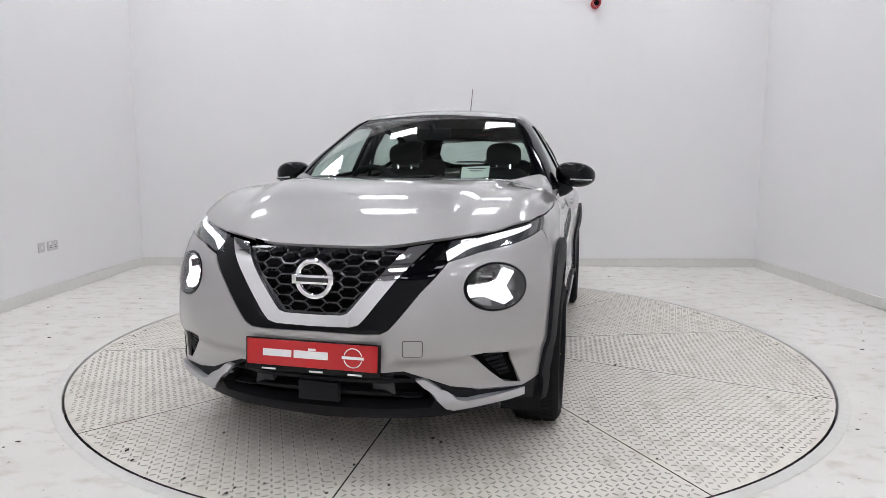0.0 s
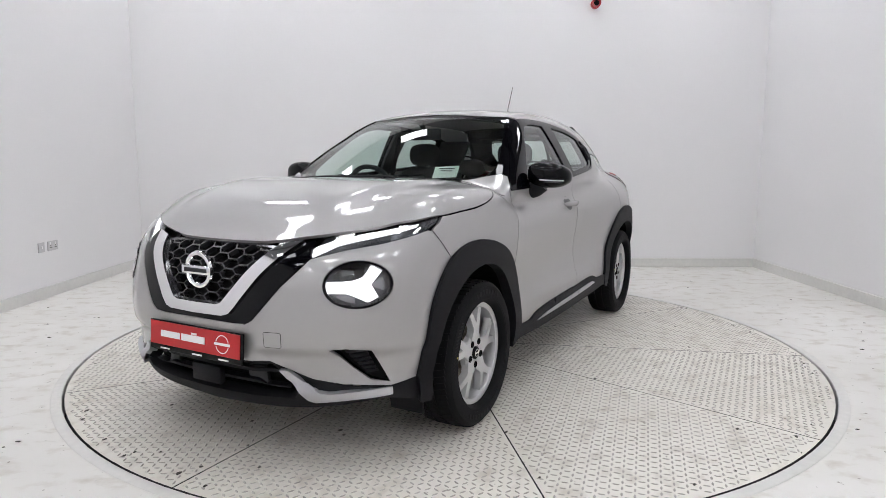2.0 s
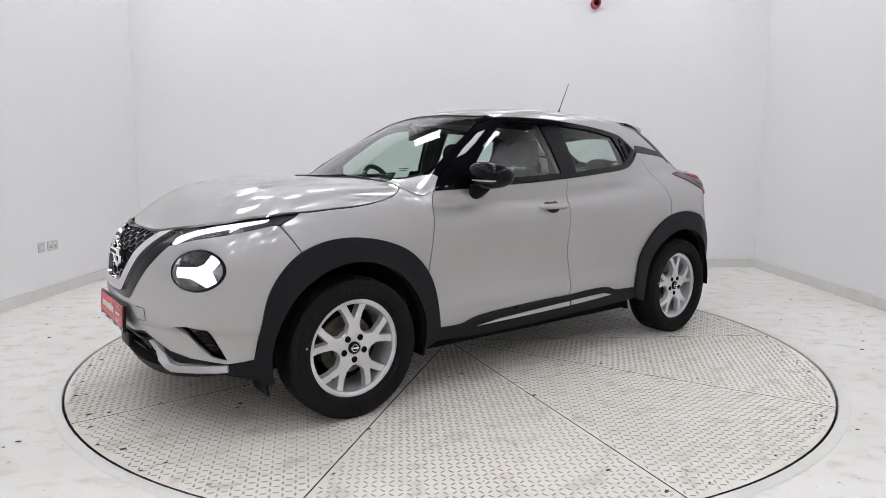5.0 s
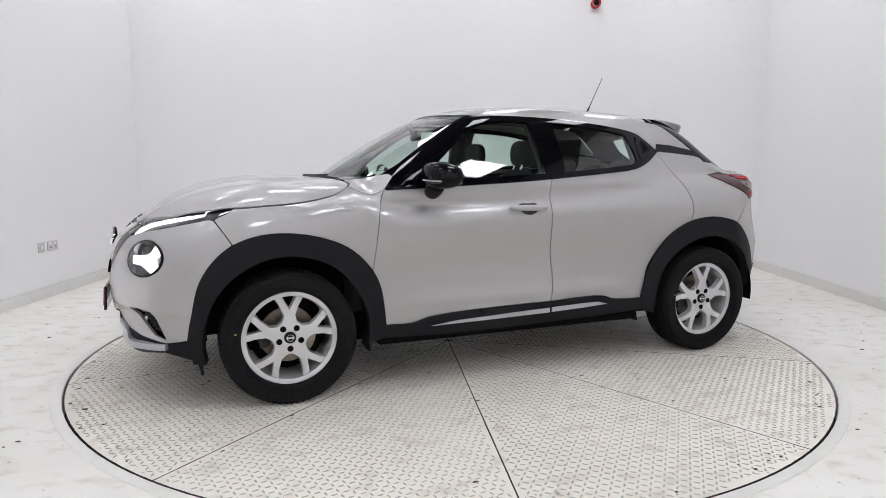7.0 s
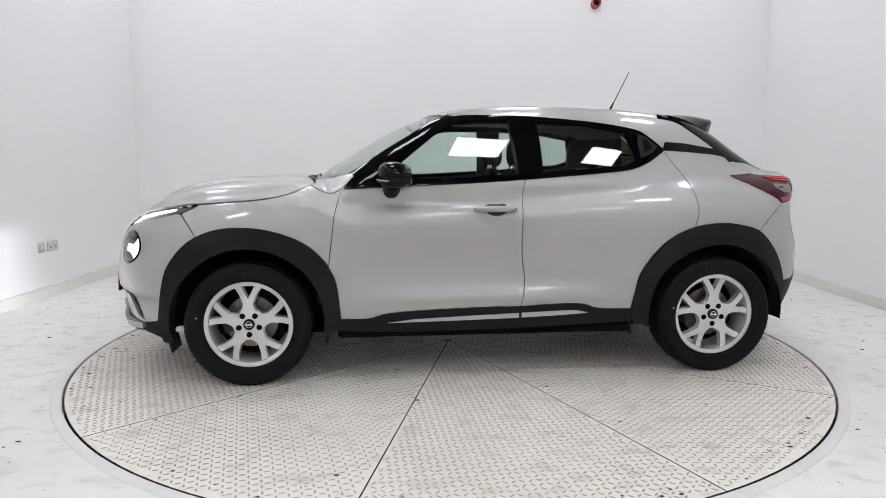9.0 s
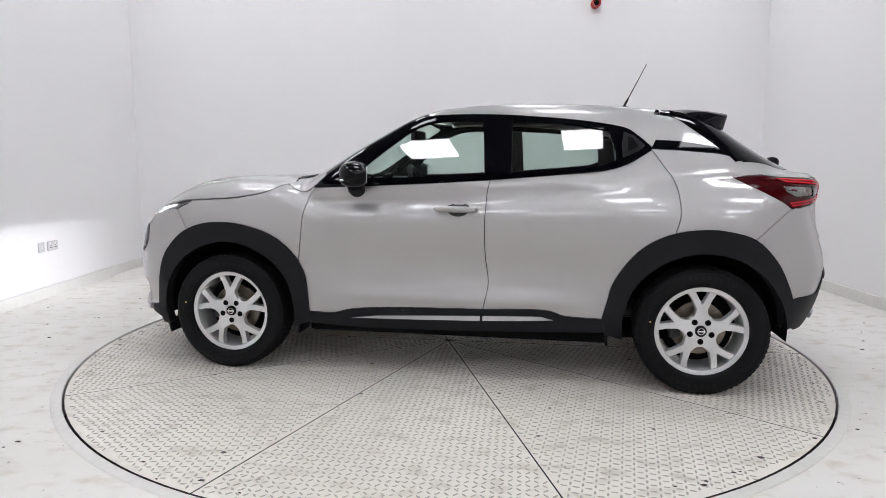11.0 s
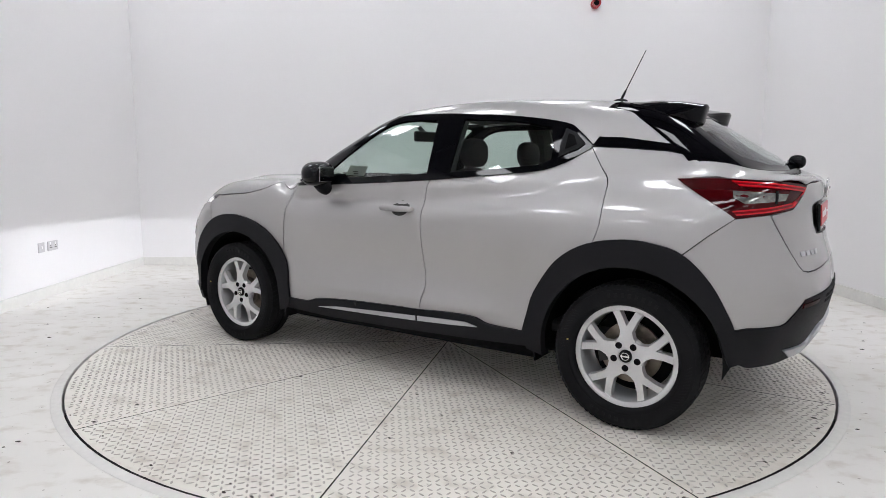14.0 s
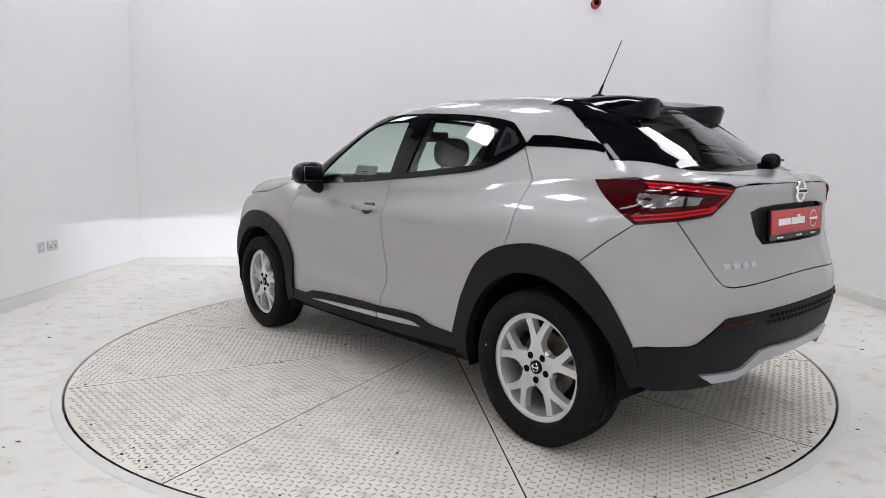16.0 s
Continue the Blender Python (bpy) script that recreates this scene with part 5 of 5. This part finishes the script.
# body-coloured bowl's shade put into the colour
M_SHADE = mat("handle_bowl_shade", (0.035, 0.034, 0.033), 0.3, metal=0.3)


def build_extras():
    for s in (1, -1):
        build_mirror(s)
        build_handle(-0.02, 0.958, s)
        # hidden rear handle in the window corner
        patch("corner_handle", "side", [(-0.905, 1.235), (-0.99, 1.272), (-1.02, 1.30), (-0.965, 1.352), (-0.91, 1.375), (-0.90, 1.30)], M_PLASTIC, car, gap=0.0, off=0.010, thick=0.012, mirror=s < 0, label="black rear door handle in the window corner")
        patch("handle_grip", "side", [(-0.93, 1.265), (-0.985, 1.29), (-0.96, 1.335), (-0.93, 1.345)], M_DARK, car, gap=0.0, off=0.014, thick=0.0, mirror=s < 0)
        # slim black roof channel
        patch("window_trim", "side", [(p[0], p[1] - 0.0) for p in BELT_F + BELT_R[1:]] + [(p[0], p[1] - 0.012) for p in (BELT_F + BELT_R[1:])[::-1]], M_BLACK, car, gap=0.0, off=0.008, thick=0.01, mirror=s < 0, step=0.02)
    # aerial
    base = part("aerial", blob((-0.965, -0.03, 1.556), (0.045, 0.022, 0.016), 2.0, 16, 8), M_PLASTIC, car, "thin black roof aerial", smooth=True)
    sub(part("aerial_rod", tube([(-0.968, -0.03, 1.56), (-0.99, -0.03, 1.605), (-1.0, -0.03, 1.625), (-1.10, -0.03, 1.828)], [0.008, 0.007, 0.0032, 0.0022], 8), M_PLASTIC, None), base)
    # roof spoiler in gloss black, with a dip in the middle
    bm = bmesh.new()
    rows = []
    ny = 28
    for i in range(ny + 1):
        y = -0.46 + 0.92 * i / ny
        a = abs(y)
        lobe = math.exp(-((a - 0.30) / 0.15) ** 2)
        x0 = -1.17 - 0.02 * math.cos(y * 3)
        x1 = -1.43 - 0.075 * lobe + 0.10 * max(a - 0.36, 0) / 0.10
        z0 = CABIN(np.array([x0]))[0] - 0.15 * y * y + 0.004
        z1 = 1.472 + 0.016 * lobe - 0.30 * max(a - 0.33, 0)
        pts = [(x0, z0), ((x0 * 2 + x1) / 3, z0 * 0.62 + z1 * 0.38 + 0.012), ((x0 + 2 * x1) / 3, z0 * 0.3 + z1 * 0.7 + 0.010), (x1, z1), (x1 - 0.006, z1 - 0.012), (x1 + 0.012, z1 - 0.045 - 0.045 * lobe), (x1 + 0.12, z1 - 0.072 - 0.03 * lobe), (x0 - 0.08, z0 - 0.10)]
        # the lobes thin out towards their outer ends
        thin = 1 - 0.75 * max((a - 0.30) / 0.16, 0) ** 2
        pts[4:] = [(px, pts[3][1] + (pz - pts[3][1]) * thin) for px, pz in pts[4:]]
        rows.append([bm.verts.new((px, y, pz)) for px, pz in pts])
    for a, b in zip(rows, rows[1:]):
        for k in range(7):
            bm.faces.new((a[k], a[k + 1], b[k + 1], b[k]))
    bm.faces.new(rows[0])
    bm.faces.new(rows[-1])
    sp = part("roof_spoiler", bm, M_BLACK, car, "gloss black two-lobed roof spoiler", smooth=True)
    sub(part("brake_light", box(0.012, 0.21, 0.016, (-1.432, 0, 1.458), 0.004), M_RED, None), sp, "dark red high brake light")
    # rear wiper
    w = part("rear_wiper", blob((-1.875, -0.03, 1.216), (0.040, 0.030, 0.034), 2.4, 18, 10), M_BLACK, car, "black rear wiper", smooth=True)
    sub(part("wiper_arm", tube([(-1.865, -0.04, 1.216), (-1.845, -0.12, 1.226), (-1.81, -0.32, 1.222)], [0.012, 0.009, 0.006], 8), M_PLASTIC, None), w)
    # front wipers and scuttle
    half = curve((1.052, 0.0), (1.036, 0.3), (0.99, 0.55), n=4) + curve((0.965, 0.54), (1.0, 0.3), (1.012, 0.0), n=4)
    patch("scuttle", "top", half + [(x, -y) for x, y in half[::-1]][1:-1], M_PLASTIC, car, gap=0.0, off=0.004, thick=0.01, label="black plastic scuttle under the windscreen")
    for y0, y1 in ((-0.42, 0.16), (0.14, 0.42)):
        q, g = lay("top", [1.02, 1.0, 0.975], [y0, (y0 + y1) / 2, y1])
        part("wiper", tube([tuple(a + b * 0.004) for a, b in zip(q, g)], [0.008, 0.007, 0.005], 8), M_PLASTIC, car, "black windscreen wiper")
    # paper notice behind the windscreen
    o = part("paper_notice", box(0.002, 0.165, 0.075, (0.70, 0.33, 1.155), 0, turn=Matrix.Rotation(radians(-32), 4, "Y") @ Matrix.Rotation(radians(-6), 4, "Z")), M_PAPER, car, "pale paper card on the dashboard")
    for k in range(4):
        sub(part("print_bar", box(0.001, 0.10 - 0.018 * k, 0.005, (0.7017 + 0.0, 0.34, 1.175 - 0.013 * k), 0, turn=Matrix.Rotation(radians(-32), 4, "Y")), M_TRIM, None), o)


build_extras()


# ---- inside the car ----
def build_seat(x, y, label="black cloth front seat"):
    def back(p):
        q = p.copy()
        q.x -= 0.30 * (p.z + 0.3)
        q.x += 0.04 * (abs(p.y) / 0.24) ** 2
        return q
    seat = part("seat_back", blob((x - 0.20, y, 0.86), (0.055, 0.235, 0.32), 3.2, squash=back), M_SEAT, car, label, smooth=True)
    sub(part("cushion", blob((x + 0.10, y, 0.55), (0.27, 0.245, 0.085), 3.2), M_SEAT, None, smooth=True), seat)
    sub(part("headrest", blob((x - 0.395, y, 1.265), (0.048, 0.125, 0.085), 2.8, 24, 12), M_SEAT, None, smooth=True), seat)
    for d in (-0.05, 0.05):
        sub(part("headrest_post", tube([(x - 0.375, y + d, 1.22), (x - 0.345, y + d, 1.12)], 0.007, 8), M_CHROME, None), seat)


def build_interior():
    for y in (0.36, -0.36):
        build_seat(0.16, y)
    bench = part("rear_bench", blob((-0.83, 0, 0.82), (0.07, 0.60, 0.28), 4.0, squash=lambda p: Vector((p.x - 0.3 * (p.z + 0.28), p.y, p.z))), M_SEAT, car, "black cloth rear bench", smooth=True)
    sub(part("bench_cushion", blob((-0.55, 0, 0.55), (0.26, 0.60, 0.09), 4.0), M_SEAT, None, smooth=True), bench)
    for y in (-0.36, 0.0, 0.36):
        sub(part("headrest", blob((-1.02, y, 1.17 if y else 1.13), (0.045, 0.12, 0.07), 2.8, 20, 10), M_SEAT, None, smooth=True), bench)
    bm = bmesh.new()
    box(0.36, 1.34, 0.32, (0.72, 0, 0.90), 0.07, 4, bm=bm)
    box(0.26, 1.20, 0.10, (0.80, 0, 1.03), 0.04, 3, bm=bm)
    box(0.20, 0.36, 0.07, (0.64, -0.36, 1.075), 0.03, 3, bm=bm)
    part("dashboard", bm, M_TRIM, car, "dark grey dashboard", smooth=True)
    part("centre_screen", box(0.02, 0.22, 0.13, (0.58, 0, 1.07), 0.008, turn=Matrix.Rotation(radians(-8), 4, "Y")), M_BLACK, car, "gloss black centre screen")
    # steering wheel on the right
    bm = bmesh.new()
    t = Matrix.Translation((0.42, -0.36, 1.02)) @ Matrix.Rotation(radians(-66), 4, "Y")
    n, q = 40, 8
    vs = [[bm.verts.new(t @ Vector(((0.178 + 0.016 * math.cos(b * math.tau / q)) * math.cos(a * math.tau / n), (0.178 + 0.016 * math.cos(b * math.tau / q)) * math.sin(a * math.tau / n), 0.016 * math.sin(b * math.tau / q)))) for b in range(q)] for a in range(n)]
    for a in range(n):
        for b in range(q):
            bm.faces.new((vs[a][b], vs[(a + 1) % n][b], vs[(a + 1) % n][(b + 1) % q], vs[a][(b + 1) % q]))
    sw = part("steering_wheel", bm, M_SEAT, car, "black steering wheel", smooth=True)
    bm = bmesh.new()
    box(0.10, 0.13, 0.05, (0, 0, 0), 0.02, bm=bm)
    box(0.03, 0.34, 0.02, (0.0, 0, 0), 0.006, bm=bm)
    box(0.17, 0.03, 0.02, (-0.09, 0, 0), 0.006, bm=bm)
    o = part("wheel_hub", bm, M_TRIM, None)
    o.data.transform(t)
    sub(o, sw)
    # inside mirror, lining, door cards, pillars, floor
    mi = part("inside_mirror", box(0.03, 0.23, 0.07, (0.36, 0.0, 1.385), 0.012, turn=Matrix.Rotation(radians(-8), 4, "Z")), M_PLASTIC, car, "black inside mirror", smooth=True)
    sub(part("mirror_stalk", tube([(0.37, 0, 1.40), (0.42, 0, 1.45)], 0.016, 10), M_PLASTIC, None), mi)
    half = [(0.20, 0.0), (0.19, 0.45), (0.0, 0.50), (-0.6, 0.50), (-1.05, 0.46), (-1.15, 0.0)]
    patch("headlining", "top", [(x, y) for x, y in half] + [(x, -y) for x, y in half[::-1][1:-1]], M_TRIM, car, gap=0.0, off=-0.03, thick=0.0, label="grey headlining")
    for s in (1, -1):
        patch("door_card", "side", [(0.78, 1.06), (0.0, 1.10), (-0.6, 1.15), (-0.95, 1.19), (-1.0, 0.75), (-0.78, 0.40), (0.80, 0.38), (0.86, 0.7)], M_SEAT, car, gap=0.0, off=-0.05, thick=0.0, mirror=s < 0, label="black door lining")
        patch("pillar_lining", "side", [(-0.165, 1.14), (-0.315, 1.15), (-0.305, 1.46), (-0.14, 1.46)], M_TRIM, car, gap=0.0, off=-0.03, thick=0.02, mirror=s < 0)
        patch("pillar_lining", "side", [(-0.87, 1.19), (-1.3, 1.2), (-1.25, 1.42), (-0.86, 1.40)], M_TRIM, car, gap=0.0, off=-0.03, thick=0.02, mirror=s < 0)
        patch("wing_lining", "side", [(1.56, 0.92), (0.92, 1.0), (0.90, 0.70), (1.3, 0.76), (1.55, 0.72)], M_DARK, car, gap=0.0, off=-0.05, thick=0.0, mirror=s < 0)
        # seat belt strap
        part("seat_belt", box(0.05, 0.004, 0.42, (-0.22, s * 0.62, 1.20), 0, turn=Matrix.Rotation(radians(14 * s), 4, "X")), M_SEAT, car, "black seat belt")
    bm = bmesh.new()
    box(2.3, 1.45, 0.06, (-0.25, 0, 0.40), 0.02, bm=bm)
    box(0.5, 1.3, 0.06, (-1.35, 0, 0.78), 0.02, bm=bm)
    box(0.05, 1.40, 0.62, (0.94, 0, 0.72), 0.01, bm=bm)
    box(0.06, 1.25, 0.40, (-1.72, 0, 0.85), 0.02, bm=bm)
    part("cabin_floor", bm, M_SEAT, car, "black carpet")
    part("parcel_shelf", box(0.55, 1.16, 0.02, (-1.36, 0, 1.06), 0.006), M_SEAT, car, "black parcel shelf")
    part("engine_block", box(0.75, 0.9, 0.45, (1.45, 0, 0.68), 0.06), M_DARK, car)


build_interior()


# ---- what turns ----
def motions():
    rows = [(t / 2, pose(HUB[0], HUB[1], 0, 0, 0, -103.35 - 7.80 * t / 2 - 0.0045 * (t / 2) ** 2)) for t in range(33)]
    walk(turntable, rows)
    walk(car, rows)


motions()
